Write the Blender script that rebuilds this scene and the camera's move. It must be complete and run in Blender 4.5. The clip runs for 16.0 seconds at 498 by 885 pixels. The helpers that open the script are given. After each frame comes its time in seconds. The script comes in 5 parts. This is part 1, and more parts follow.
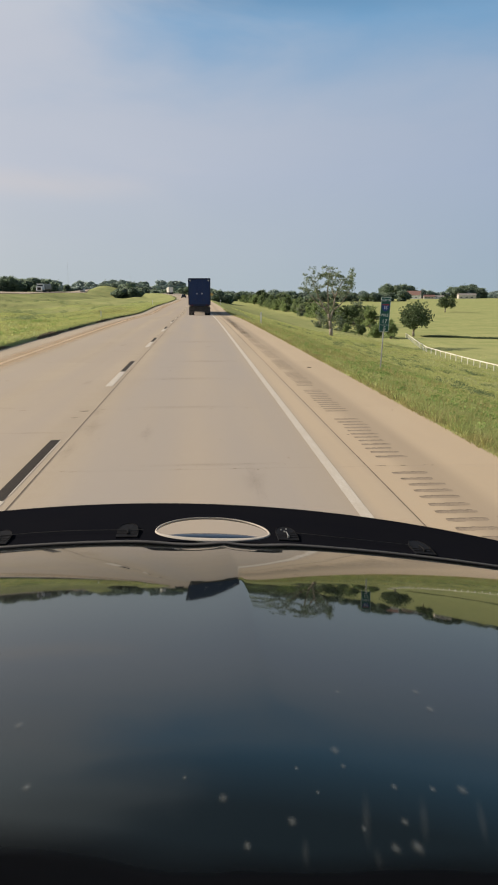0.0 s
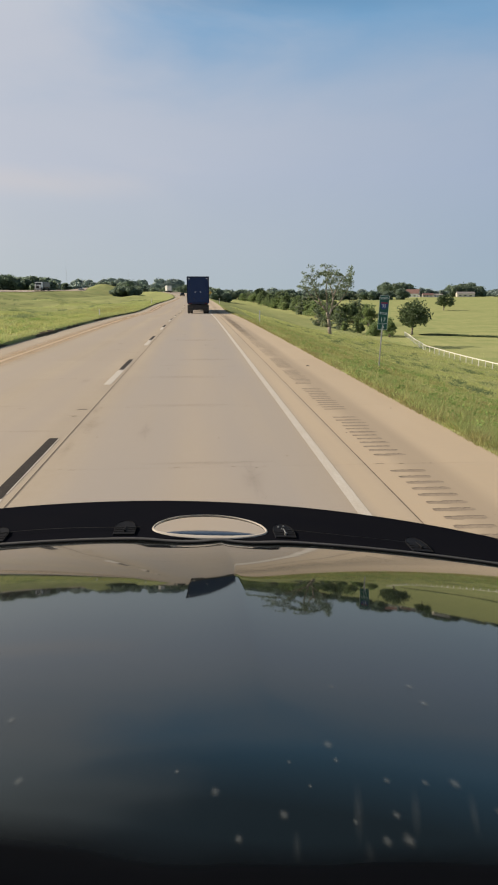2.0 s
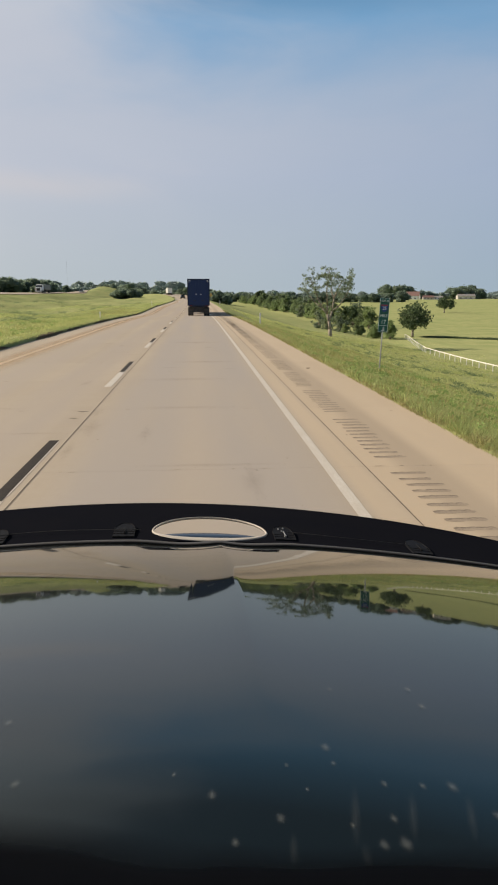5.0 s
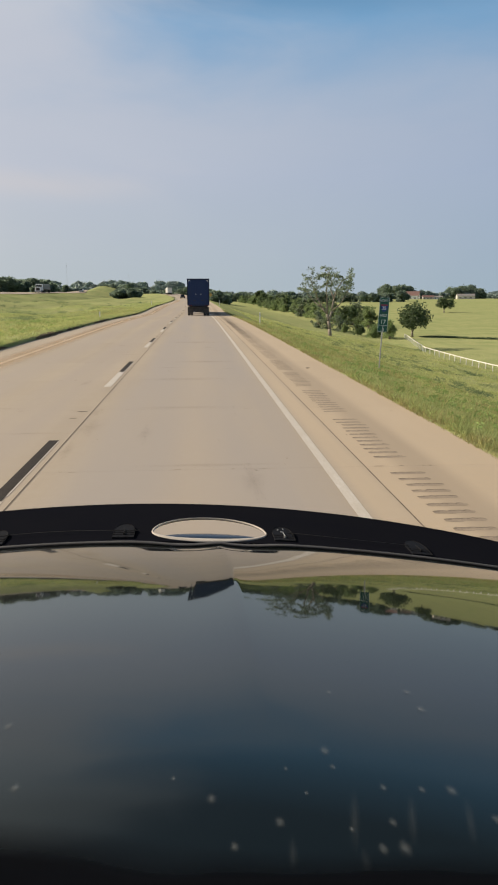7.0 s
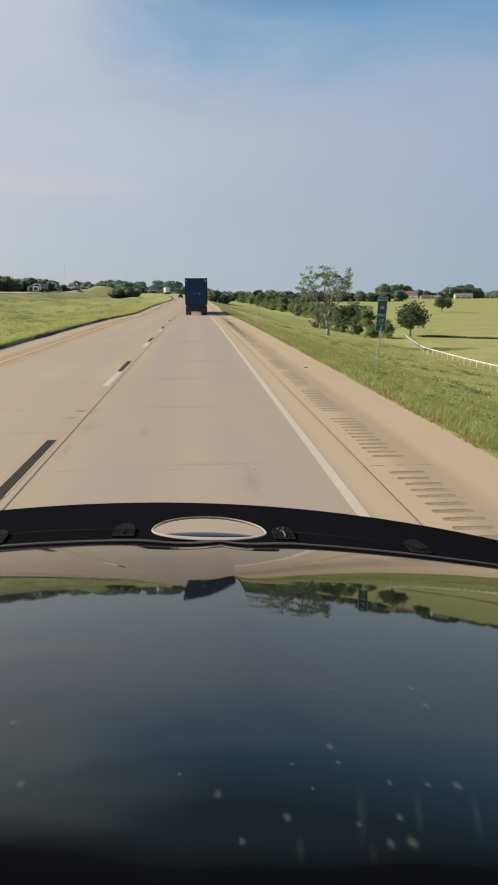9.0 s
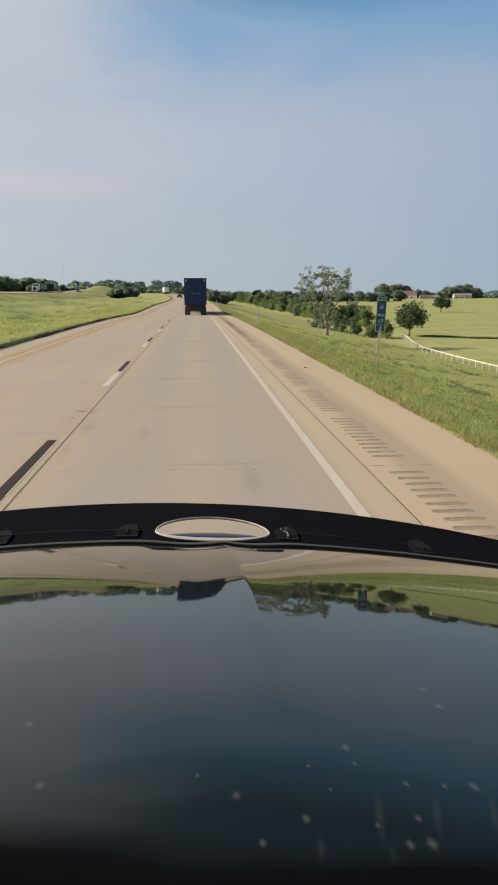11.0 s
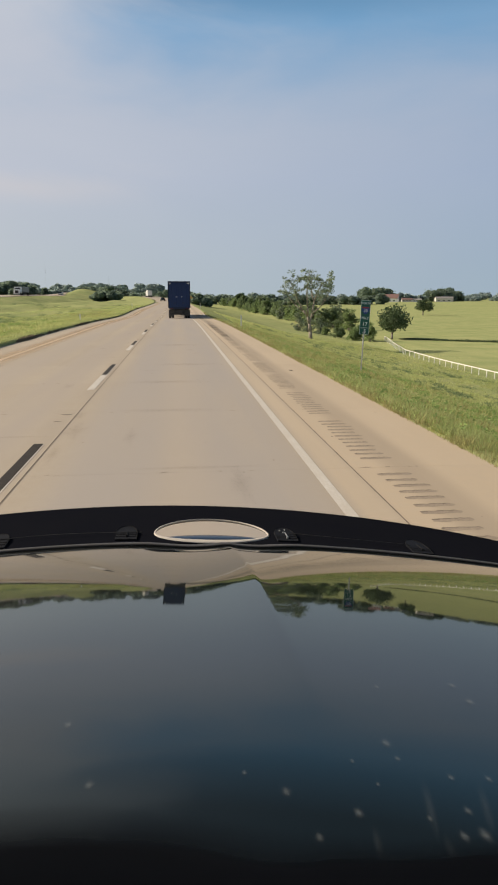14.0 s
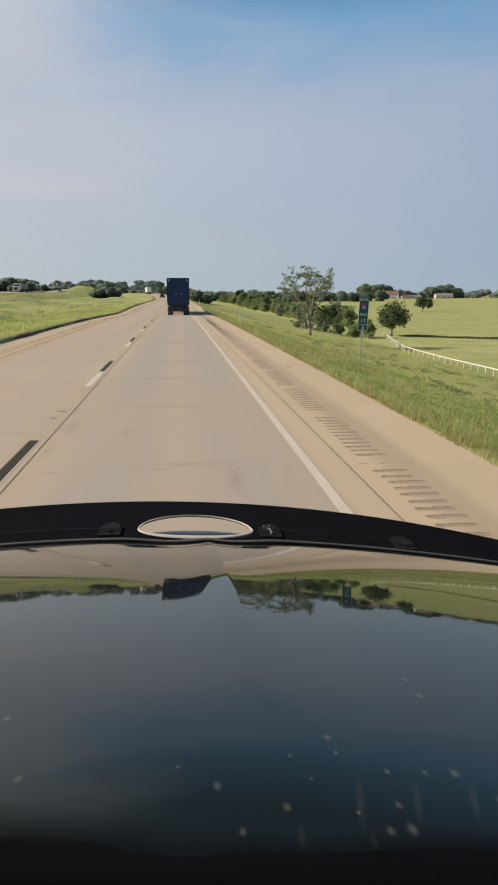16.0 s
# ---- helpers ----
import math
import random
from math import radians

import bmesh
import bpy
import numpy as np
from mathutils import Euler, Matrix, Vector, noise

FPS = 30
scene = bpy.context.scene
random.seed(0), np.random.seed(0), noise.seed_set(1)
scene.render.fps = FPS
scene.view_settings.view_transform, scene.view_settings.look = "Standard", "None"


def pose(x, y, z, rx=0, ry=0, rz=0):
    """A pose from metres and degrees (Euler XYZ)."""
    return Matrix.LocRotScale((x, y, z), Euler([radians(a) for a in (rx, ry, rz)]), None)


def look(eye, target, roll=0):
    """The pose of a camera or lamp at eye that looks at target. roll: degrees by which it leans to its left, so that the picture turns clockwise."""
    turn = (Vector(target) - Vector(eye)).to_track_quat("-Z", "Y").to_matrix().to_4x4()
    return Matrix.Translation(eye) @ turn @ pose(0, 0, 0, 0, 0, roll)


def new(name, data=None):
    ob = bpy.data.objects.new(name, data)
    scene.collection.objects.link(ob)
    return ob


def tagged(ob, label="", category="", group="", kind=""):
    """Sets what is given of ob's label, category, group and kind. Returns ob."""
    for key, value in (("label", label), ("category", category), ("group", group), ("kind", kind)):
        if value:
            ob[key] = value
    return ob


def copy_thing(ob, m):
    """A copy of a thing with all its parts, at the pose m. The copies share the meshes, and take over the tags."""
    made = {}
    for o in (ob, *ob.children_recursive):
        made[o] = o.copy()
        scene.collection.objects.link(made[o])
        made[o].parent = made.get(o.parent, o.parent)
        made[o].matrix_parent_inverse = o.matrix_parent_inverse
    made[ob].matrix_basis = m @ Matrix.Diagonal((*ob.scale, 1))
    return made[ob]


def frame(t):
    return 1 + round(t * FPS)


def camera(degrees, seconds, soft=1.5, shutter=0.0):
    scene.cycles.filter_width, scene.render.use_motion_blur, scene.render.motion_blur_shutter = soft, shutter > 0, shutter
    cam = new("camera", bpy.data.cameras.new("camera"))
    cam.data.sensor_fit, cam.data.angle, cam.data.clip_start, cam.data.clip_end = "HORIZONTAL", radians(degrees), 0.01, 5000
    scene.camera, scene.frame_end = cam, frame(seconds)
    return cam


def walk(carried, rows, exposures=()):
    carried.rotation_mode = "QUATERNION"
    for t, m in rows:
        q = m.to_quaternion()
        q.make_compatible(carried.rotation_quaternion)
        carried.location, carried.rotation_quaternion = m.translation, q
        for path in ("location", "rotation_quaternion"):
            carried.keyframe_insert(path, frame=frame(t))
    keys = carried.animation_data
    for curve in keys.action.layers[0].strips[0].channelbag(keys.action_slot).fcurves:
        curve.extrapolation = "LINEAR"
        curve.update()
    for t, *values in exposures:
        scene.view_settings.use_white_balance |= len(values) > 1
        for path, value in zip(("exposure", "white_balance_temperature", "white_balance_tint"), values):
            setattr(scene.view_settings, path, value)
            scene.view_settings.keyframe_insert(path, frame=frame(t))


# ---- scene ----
cam = camera(40.5, 16.0, soft=2.0)
walk(cam, [
    (0, pose(-0.0078, 0, 2.1196, 77.621, 0, -4.201)),
    (0.5, pose(-0.0021, 0, 2.1186, 77.655, 0, -4.200)),
    (1, pose(-0.0014, 0, 2.1193, 77.541, 0, -4.198)),
    (1.5, pose(-0.0019, 0, 2.1174, 77.622, 0, -4.269)),
    (2, pose(-0.0022, 0, 2.1152, 77.486, 0, -4.314)),
    (2.5, pose(-0.0011, 0, 2.1186, 77.530, 0, -4.337)),
    (3, pose(-0.0037, 0, 2.1197, 77.519, 0, -4.315)),
    (3.5, pose(-0.0038, 0, 2.1128, 77.543, 0, -4.316)),
    (4, pose(-0.0020, 0, 2.1143, 77.623, 0, -4.269)),
    (6.5, pose(0.0014, 0, 2.1163, 77.691, 0, -4.269)),
    (7, pose(0.0010, 0, 2.1192, 77.655, 0, -4.292)),
    (7.5, pose(0.0025, 0, 2.1187, 77.621, 0, -4.314)),
    (8, pose(0.0006, 0, 2.1198, 77.655, 0, -4.292)),
    (8.5, pose(-0.0030, 0, 2.1173, 77.622, 0, -4.386)),
    (9, pose(-0.0057, 0, 2.1158, 77.622, 0, -4.457)),
    (11.5, pose(-0.0282, 0, 2.1187, 77.613, 0, -4.614)),
    (12, pose(-0.0368, 0, 2.1181, 77.678, 0, -4.825)),
    (12.5, pose(-0.0485, 0, 2.1169, 77.751, 0, -5.085)),
    (13, pose(-0.0586, 0, 2.1141, 77.818, 0, -5.363)),
    (13.5, pose(-0.0687, 0, 2.1126, 77.754, 0, -5.620)),
    (14, pose(-0.0747, 0, 2.1149, 77.876, 0, -5.925)),
    (14.5, pose(-0.0739, 0, 2.1207, 77.737, 0, -6.318)),
    (15, pose(-0.0542, 0, 2.1279, 77.671, 0, -6.528)),
    (15.5, pose(-0.0308, 0, 2.1183, 77.609, 0, -6.446)),
    (16, pose(-0.0177, 0, 2.1084, 77.614, 0, -5.957)),
])

# ---- daylight: low sun ahead on the left, milky summer sky ----
SUN_EL, SUN_AZ = 31.0, -66.0          # azimuth from straight ahead (+y), negative to the left
scene.view_settings.exposure = 0.0
world = bpy.data.worlds.new("sky")
scene.world = world
world.use_nodes = True
wn, wl = world.node_tree.nodes, world.node_tree.links
wn.clear()
sky = wn.new("ShaderNodeTexSky")
sky.sky_type, sky.sun_disc = "NISHITA", False
sky.sun_elevation, sky.sun_rotation = radians(SUN_EL), radians(SUN_AZ)
sky.air_density, sky.dust_density, sky.ozone_density = 1.0, 1.6, 1.5
coord = wn.new("ShaderNodeTexCoord")
sep = wn.new("ShaderNodeSeparateXYZ")
wl.new(coord.outputs["Generated"], sep.inputs[0])


def wmath(op, a, b=None, c=None):
    n = wn.new("ShaderNodeMath")
    n.operation = op
    for i, v in enumerate((a, b, c)):
        if v is None:
            continue
        if isinstance(v, (int, float)):
            n.inputs[i].default_value = v
        else:
            wl.new(v, n.inputs[i])
    return n.outputs[0]


def wmix(fac, a, b):
    n = wn.new("ShaderNodeMix")
    n.data_type = "RGBA"
    for s, v in ((n.inputs[0], fac), (n.inputs[6], a), (n.inputs[7], b)):
        if isinstance(v, (tuple, float, int)):
            s.default_value = v
        else:
            wl.new(v, s)
    return n.outputs[2]


# thin cloud veil: the blue opens high up and ahead to the right, with a soft ragged rim
wmap = wn.new("ShaderNodeMapping")
wmap.inputs["Scale"].default_value = (1.6, 1.6, 4.2)
wmap.inputs["Rotation"].default_value = (0.0, radians(-8), 0.0)
wl.new(coord.outputs["Generated"], wmap.inputs[0])
cl = wn.new("ShaderNodeTexNoise")
cl.inputs["Scale"].default_value, cl.inputs["Detail"].default_value, cl.inputs["Roughness"].default_value = 2.4, 7, 0.52
cl.inputs["Distortion"].default_value = 0.35
wl.new(wmap.outputs[0], cl.inputs[0])
puff = wmath("MULTIPLY_ADD", cl.outputs[0], 2.0, -1.0)


def ramp(value, low_end, high_end):
    n = wn.new("ShaderNodeMapRange")
    n.interpolation_type = "SMOOTHSTEP"
    n.inputs["From Min"].default_value, n.inputs["From Max"].default_value = low_end, high_end
    wl.new(value, n.inputs[0])
    return n.outputs[0]


open_up = ramp(wmath("MULTIPLY_ADD", puff, 0.06, sep.outputs[2]), 0.195, 0.375)
open_side = ramp(wmath("MULTIPLY_ADD", puff, 0.24, wmath("MULTIPLY_ADD", sep.outputs[2], 0.5, sep.outputs[0])), -0.11, 0.27)
clear = wmath("MULTIPLY", open_up, open_side)
skybg = wn.new("ShaderNodeBackground")
skybg.inputs[1].default_value = 0.1
# the veil: brighter towards the sun on the left, greyer low down and to the right, with a few warm streaks
low = wn.new("ShaderNodeMapRange")
low.inputs["From Min"].default_value, low.inputs["From Max"].default_value = 0.0, 0.16
wl.new(sep.outputs[2], low.inputs[0])
sidev = wn.new("ShaderNodeMapRange")
sidev.inputs["From Min"].default_value, sidev.inputs["From Max"].default_value = -0.3, 0.45
wl.new(wmath("MULTIPLY_ADD", puff, 0.10, sep.outputs[0]), sidev.inputs[0])
veil_hi = wmix(sidev.outputs[0], (5.3, 5.6, 6.35, 1), (3.55, 4.35, 5.7, 1))
veil_lo = wmix(sidev.outputs[0], (4.9, 5.4, 5.65, 1), (3.5, 4.4, 5.2, 1))
veil = wmix(low.outputs[0], veil_lo, veil_hi)
band = wmath("SUBTRACT", 1.0, ramp(wmath("ABSOLUTE", wmath("ADD", wmath("MULTIPLY_ADD", puff, 0.03, sep.outputs[2]), -0.146)), 0.0, 0.028))
leftward = wmath("SUBTRACT", 1.0, ramp(wmath("MULTIPLY_ADD", puff, 0.15, sep.outputs[0]), -0.20, 0.02))
streak = wmath("MULTIPLY", wmath("MULTIPLY", band, leftward), 0.5)
sunward = wmath("MULTIPLY", ramp(wmath("MULTIPLY", sep.outputs[0], -1.0), 0.22, 0.80), 0.8)
veilcol = wmix(sunward, wmix(streak, veil, (6.1, 5.85, 6.0, 1)), (10.5, 10.2, 9.9, 1))
# unseen patch of brighter haze, added to lift the bonnet's left reflection
haze_up = wmath("MULTIPLY", ramp(wmath("MULTIPLY", sep.outputs[0], -1.0), -0.12, 0.42), ramp(sep.outputs[2], 0.30, 0.46))
veilcol = wmix(wmath("MULTIPLY", haze_up, 0.6), veilcol, (8.3, 8.2, 7.7, 1))
# unseen sky overhead, darkened to suit the bonnet's near reflection
high = wn.new("ShaderNodeMapRange")
high.inputs["From Min"].default_value, high.inputs["From Max"].default_value = 0.335, 0.44
wl.new(sep.outputs[2], high.inputs[0])
blue = wmix(0.25, wmix(high.outputs[0], (1.6, 3.8, 6.3, 1), (0.62, 1.02, 1.6, 1)), sky.outputs[0])
wl.new(wmix(wmath("MAXIMUM", clear, wmath("MULTIPLY", high.outputs[0], wmath("MULTIPLY_ADD", haze_up, -0.3, 0.7))), veilcol, blue), skybg.inputs[0])
wout = wn.new("ShaderNodeOutputWorld")
wl.new(skybg.outputs[0], wout.inputs[0])

sun = new("sun", bpy.data.lights.new("sun", "SUN"))
sun.data.energy, sun.data.angle, sun.data.color = 6.1, radians(0.6), (1.0, 0.86, 0.68)
saz = radians(SUN_AZ)
sdir = Vector((math.sin(saz) * math.cos(radians(SUN_EL)), math.cos(saz) * math.cos(radians(SUN_EL)), math.sin(radians(SUN_EL))))
sun.matrix_world = look((-60, 40, 60), Vector((-60, 40, 60)) - sdir)


# ---- materials ----
def material(name, base, rough=0.6, var=(), metal=0.0, coat=0.0, bump=(), spec=0.5, island=0.0, obj_random=0.0, translucent=0.0, alpha=None):
    """base colour with layers of noise: var = (scale, amount, other colour), bump = (scale, strength)."""
    m = bpy.data.materials.new(name)
    m.use_nodes = True
    nt = m.node_tree
    n, l = nt.nodes, nt.links
    b = n["Principled BSDF"]
    b.inputs["Roughness"].default_value, b.inputs["Metallic"].default_value = rough, metal
    b.inputs["Coat Weight"].default_value, b.inputs["Coat Roughness"].default_value = coat, 0.03
    b.inputs["Specular IOR Level"].default_value = spec
    tc = n.new("ShaderNodeTexCoord")
    geo = n.new("ShaderNodeNewGeometry")
    col = n.new("ShaderNodeRGB")
    col.outputs[0].default_value = (*base, 1)
    out = col.outputs[0]
    for i, (scale, amount, other) in enumerate(var):
        t = n.new("ShaderNodeTexNoise")
        t.inputs["Detail"].default_value = 5
        if isinstance(scale, tuple):
            mp = n.new("ShaderNodeMapping")
            mp.inputs["Scale"].default_value = scale
            l.new(geo.outputs["Position"], mp.inputs[0])
            l.new(mp.outputs[0], t.inputs[0])
            t.inputs["Scale"].default_value = 1.0
        else:
            l.new(geo.outputs["Position"], t.inputs[0])
            t.inputs["Scale"].default_value = scale
        r = n.new("ShaderNodeMapRange")
        r.inputs["From Min"].default_value, r.inputs["From Max"].default_value = 0.35, 0.68
        r.inputs["To Max"].default_value = amount
        l.new(t.outputs[0], r.inputs[0])
        x = n.new("ShaderNodeMix")
        x.data_type = "RGBA"
        l.new(r.outputs[0], x.inputs[0])
        l.new(out, x.inputs[6])
        x.inputs[7].default_value = (*other, 1)
        out = x.outputs[2]
    for amount, src in ((island, geo.outputs["Random Per Island"]), (obj_random, None)):
        if amount:
            if src is None:
                src = n.new("ShaderNodeObjectInfo").outputs["Random"]
            hs = n.new("ShaderNodeHueSaturation")
            r = n.new("ShaderNodeMapRange")
            r.inputs["To Min"].default_value, r.inputs["To Max"].default_value = 1 - amount, 1 + amount
            l.new(src, r.inputs[0])
            l.new(r.outputs[0], hs.inputs["Value"])
            l.new(out, hs.inputs["Color"])
            out = hs.outputs[0]
    l.new(out, b.inputs["Base Color"])
    if bump:
        t = n.new("ShaderNodeTexNoise")
        t.inputs["Scale"].default_value, t.inputs["Detail"].default_value = bump[0], 6
        l.new(geo.outputs["Position"], t.inputs[0])
        bp = n.new("ShaderNodeBump")
        bp.inputs["Strength"].default_value, bp.inputs["Distance"].default_value = bump[1], bump[2] if len(bump) > 2 else 0.02
        l.new(t.outputs[0], bp.inputs["Height"])
        l.new(bp.outputs[0], b.inputs["Normal"])
    if translucent:
        tr = n.new("ShaderNodeBsdfTranslucent")
        l.new(out, tr.inputs[0])
        ms = n.new("ShaderNodeMixShader")
        ms.inputs[0].default_value = translucent
        l.new(b.outputs[0], ms.inputs[1])
        l.new(tr.outputs[0], ms.inputs[2])
        l.new(ms.outputs[0], n["Material Output"].inputs[0])
    return m


CONCRETE = material("concrete_lane", (0.394, 0.330, 0.253), 0.8, (((1.1, 0.03, 1), 0.9, (0.28, 0.243, 0.203)), ((0.2, 0.5, 1), 0.5, (0.375, 0.318, 0.243)), ((0.9, 2.2, 1), 0.35, (0.33, 0.272, 0.205)), (9.0, 0.35, (0.31, 0.256, 0.19)), (60, 0.35, (0.42, 0.35, 0.265))), bump=(55, 0.25, 0.004), obj_random=0.03, spec=0.3)


def wear_or_glare_band(mat, middle, half, tint):
    """A long worn or dusty band along the road, or painted glare on the bonnet, blotchy along its length."""
    n, l = mat.node_tree.nodes, mat.node_tree.links
    bsdf = n["Principled BSDF"]
    old = bsdf.inputs["Base Color"].links[0].from_socket
    g, s = n.new("ShaderNodeNewGeometry"), n.new("ShaderNodeSeparateXYZ")
    l.new(g.outputs["Position"], s.inputs[0])
    sub, ab, f = (n.new("ShaderNodeMath") for _ in range(3))
    m, t, x = n.new("ShaderNodeMapRange"), n.new("ShaderNodeTexNoise"), n.new("ShaderNodeMix")
    sub.operation, ab.operation, f.operation = "SUBTRACT", "ABSOLUTE", "MULTIPLY"
    sub.inputs[1].default_value = middle
    l.new(s.outputs[0], sub.inputs[0])
    l.new(sub.outputs[0], ab.inputs[0])
    m.interpolation_type = "SMOOTHSTEP"
    m.inputs["From Min"].default_value, m.inputs["From Max"].default_value = half, half * 0.25
    l.new(ab.outputs[0], m.inputs[0])
    mp = n.new("ShaderNodeMapping")
    mp.inputs["Scale"].default_value = (1.2, 0.12, 1)
    l.new(g.outputs["Position"], mp.inputs[0])
    l.new(mp.outputs[0], t.inputs[0])
    t.inputs["Scale"].default_value, t.inputs["Detail"].default_value = 1.0, 6
    r = n.new("ShaderNodeMapRange")
    r.inputs["From Min"].default_value, r.inputs["From Max"].default_value = 0.3, 0.6
    r.inputs["To Min"].default_value, r.inputs["To Max"].default_value = 0.45, 1.0
    l.new(t.outputs[0], r.inputs[0])
    l.new(m.outputs[0], f.inputs[0])
    l.new(r.outputs[0], f.inputs[1])
    x.data_type = "RGBA"
    l.new(f.outputs[0], x.inputs[0])
    l.new(old, x.inputs[6])
    x.inputs[7].default_value = (*tint, 1)
    l.new(x.outputs[2], bsdf.inputs["Base Color"])


wear_or_glare_band(CONCRETE, -0.10, 1.9, (0.345, 0.298, 0.25))
wear_or_glare_band(CONCRETE, -0.95, 0.95, (0.32, 0.284, 0.25))
wear_or_glare_band(CONCRETE, 0.90, 0.95, (0.32, 0.284, 0.25))
wear_or_glare_band(CONCRETE, -4.85, 0.9, (0.335, 0.287, 0.238))
wear_or_glare_band(CONCRETE, -3.05, 0.9, (0.335, 0.287, 0.238))
wear_or_glare_band(CONCRETE, 1.88, 0.25, (0.425, 0.345, 0.252))
SHOULDER = material("concrete_shoulder", (0.440, 0.360, 0.264), 0.85, (((0.8, 0.12, 1), 0.6, (0.385, 0.312, 0.226)), (7.0, 0.35, (0.46, 0.36, 0.25)), (60, 0.3, (0.37, 0.29, 0.2))), bump=(50, 0.3, 0.004), obj_random=0.02, spec=0.3)
wear_or_glare_band(SHOULDER, 2.78, 0.42, (0.335, 0.272, 0.2))   # dusty grey strip along the rumble grooves
JOINT = material("joint_sealant", (0.16, 0.125, 0.095), 0.9, ((3.0, 0.6, (0.2, 0.16, 0.12)),))
PAINT_W = material("white_road_paint", (0.57, 0.535, 0.48), 0.6, ((2.0, 0.9, (0.50, 0.455, 0.39)), ((22, 3, 1), 0.6, (0.46, 0.41, 0.34)), (40, 0.6, (0.43, 0.38, 0.31))))
PAINT_Y = material("yellow_road_paint", (0.44, 0.328, 0.21), 0.65, ((0.4, 0.8, (0.41, 0.325, 0.225)), (1.5, 0.9, (0.43, 0.325, 0.21)), (30, 0.7, (0.40, 0.315, 0.215))))
PAINT_B = material("black_road_tape", (0.022, 0.02, 0.019), 0.8, ((14.0, 0.7, (0.04, 0.035, 0.03)), (60, 0.35, (0.08, 0.066, 0.055))), spec=0.1)
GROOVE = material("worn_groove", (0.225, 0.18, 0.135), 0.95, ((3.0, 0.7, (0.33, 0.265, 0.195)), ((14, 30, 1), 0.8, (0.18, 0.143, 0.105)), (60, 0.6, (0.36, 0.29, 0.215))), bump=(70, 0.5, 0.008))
GROOVE_SHADE = material("groove_lip", (0.10, 0.08, 0.06), 0.95, ((6.0, 0.6, (0.22, 0.175, 0.13)), (28, 0.6, (0.26, 0.205, 0.15))))
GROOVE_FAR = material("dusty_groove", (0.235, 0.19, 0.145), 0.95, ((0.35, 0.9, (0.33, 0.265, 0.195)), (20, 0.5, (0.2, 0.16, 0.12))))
STAIN = material("tar_stain", (0.13, 0.105, 0.08), 0.9, ((8.0, 0.7, (0.25, 0.19, 0.14)),))
GRASS_GROUND = material("grassland", (0.262, 0.312, 0.134), 0.95, ((0.02, 0.6, (0.325, 0.34, 0.158)), ((0.02, 0.12, 1), 0.8, (0.20, 0.25, 0.10)), ((0.06, 0.3, 1), 0.6, (0.38, 0.365, 0.185)), ((0.35, 0.12, 1), 0.6, (0.40, 0.39, 0.185)), (2.0, 0.35, (0.21, 0.26, 0.09))), bump=(2.5, 0.35, 0.15), spec=0.0)
WEED = material("weed_leaves", (0.25, 0.35, 0.115), 0.7, ((0.8, 0.7, (0.32, 0.42, 0.14)),), island=0.22, translucent=0.35, spec=0.1)
SEED_GRASS = material("seeding_grass", (0.60, 0.59, 0.265), 0.8, ((0.10, 0.9, (0.33, 0.42, 0.15)), ((0.25, 0.5, 1), 0.8, (0.62, 0.57, 0.29)), ((0.7, 0.35, 1), 0.7, (0.35, 0.43, 0.15)), (1.8, 0.5, (0.44, 0.47, 0.18))), island=0.25, translucent=0.45, spec=0.05)
BLADES = material("grass_blades", (0.48, 0.555, 0.20), 0.8, ((0.06, 0.6, (0.43, 0.55, 0.16)), ((0.05, 0.16, 1), 0.9, (0.19, 0.26, 0.095)), (0.16, 0.7, (0.54, 0.52, 0.26)), (0.5, 0.75, (0.28, 0.38, 0.125)), (1.7, 0.7, (0.50, 0.49, 0.24))), island=0.22, translucent=0.5, spec=0.05)
STRAW = material("dry_grass", (0.41, 0.365, 0.17), 0.8, ((1.5, 0.7, (0.34, 0.36, 0.10)),), island=0.3, translucent=0.3, spec=0.2)
EDGE = material("worn_edge_grass", (0.40, 0.355, 0.175), 0.9, ((0.7, 0.8, (0.36, 0.39, 0.14)), (2.5, 0.7, (0.24, 0.20, 0.10))), island=0.3, translucent=0.3, spec=0.05)
LEAF = material("tree_leaves", (0.21, 0.285, 0.125), 0.6, ((0.25, 0.6, (0.26, 0.315, 0.14)),), island=0.22, translucent=0.7, spec=0.3)
LEAF_DARK = material("dark_leaves", (0.095, 0.135, 0.065), 0.6, ((0.3, 0.6, (0.13, 0.175, 0.08)),), island=0.4, translucent=0.3, spec=0.3)
LEAF_MID = material("hedge_leaves", (0.15, 0.205, 0.10), 0.6, ((0.3, 0.6, (0.19, 0.245, 0.12)),), island=0.25, translucent=0.55, spec=0.3)
LEAF_THIN = material("sparse_leaves", (0.235, 0.285, 0.185), 0.6, ((0.6, 0.6, (0.165, 0.205, 0.12)),), island=0.35, translucent=0.45, spec=0.3)
# greyer green of the far woods: some distance haze painted into the leaves
LEAF_FAR_HAZED = material("hazed_far_leaves", (0.205, 0.27, 0.205), 0.7, ((0.03, 0.8, (0.245, 0.305, 0.22)), (0.1, 0.5, (0.165, 0.225, 0.175))), island=0.06, translucent=0.75, spec=0.2)
# haze of the far distance mixed into the leaf colour, paler and bluer
LEAF_HILL_HAZED = material("hazed_hill_leaves", (0.32, 0.39, 0.375), 0.8, ((0.01, 0.7, (0.36, 0.43, 0.40)),), island=0.05, translucent=0.8, spec=0.1)
BARK = material("bark", (0.36, 0.315, 0.26), 0.9, ((6.0, 0.7, (0.09, 0.07, 0.05)),), bump=(12, 0.6, 0.03))
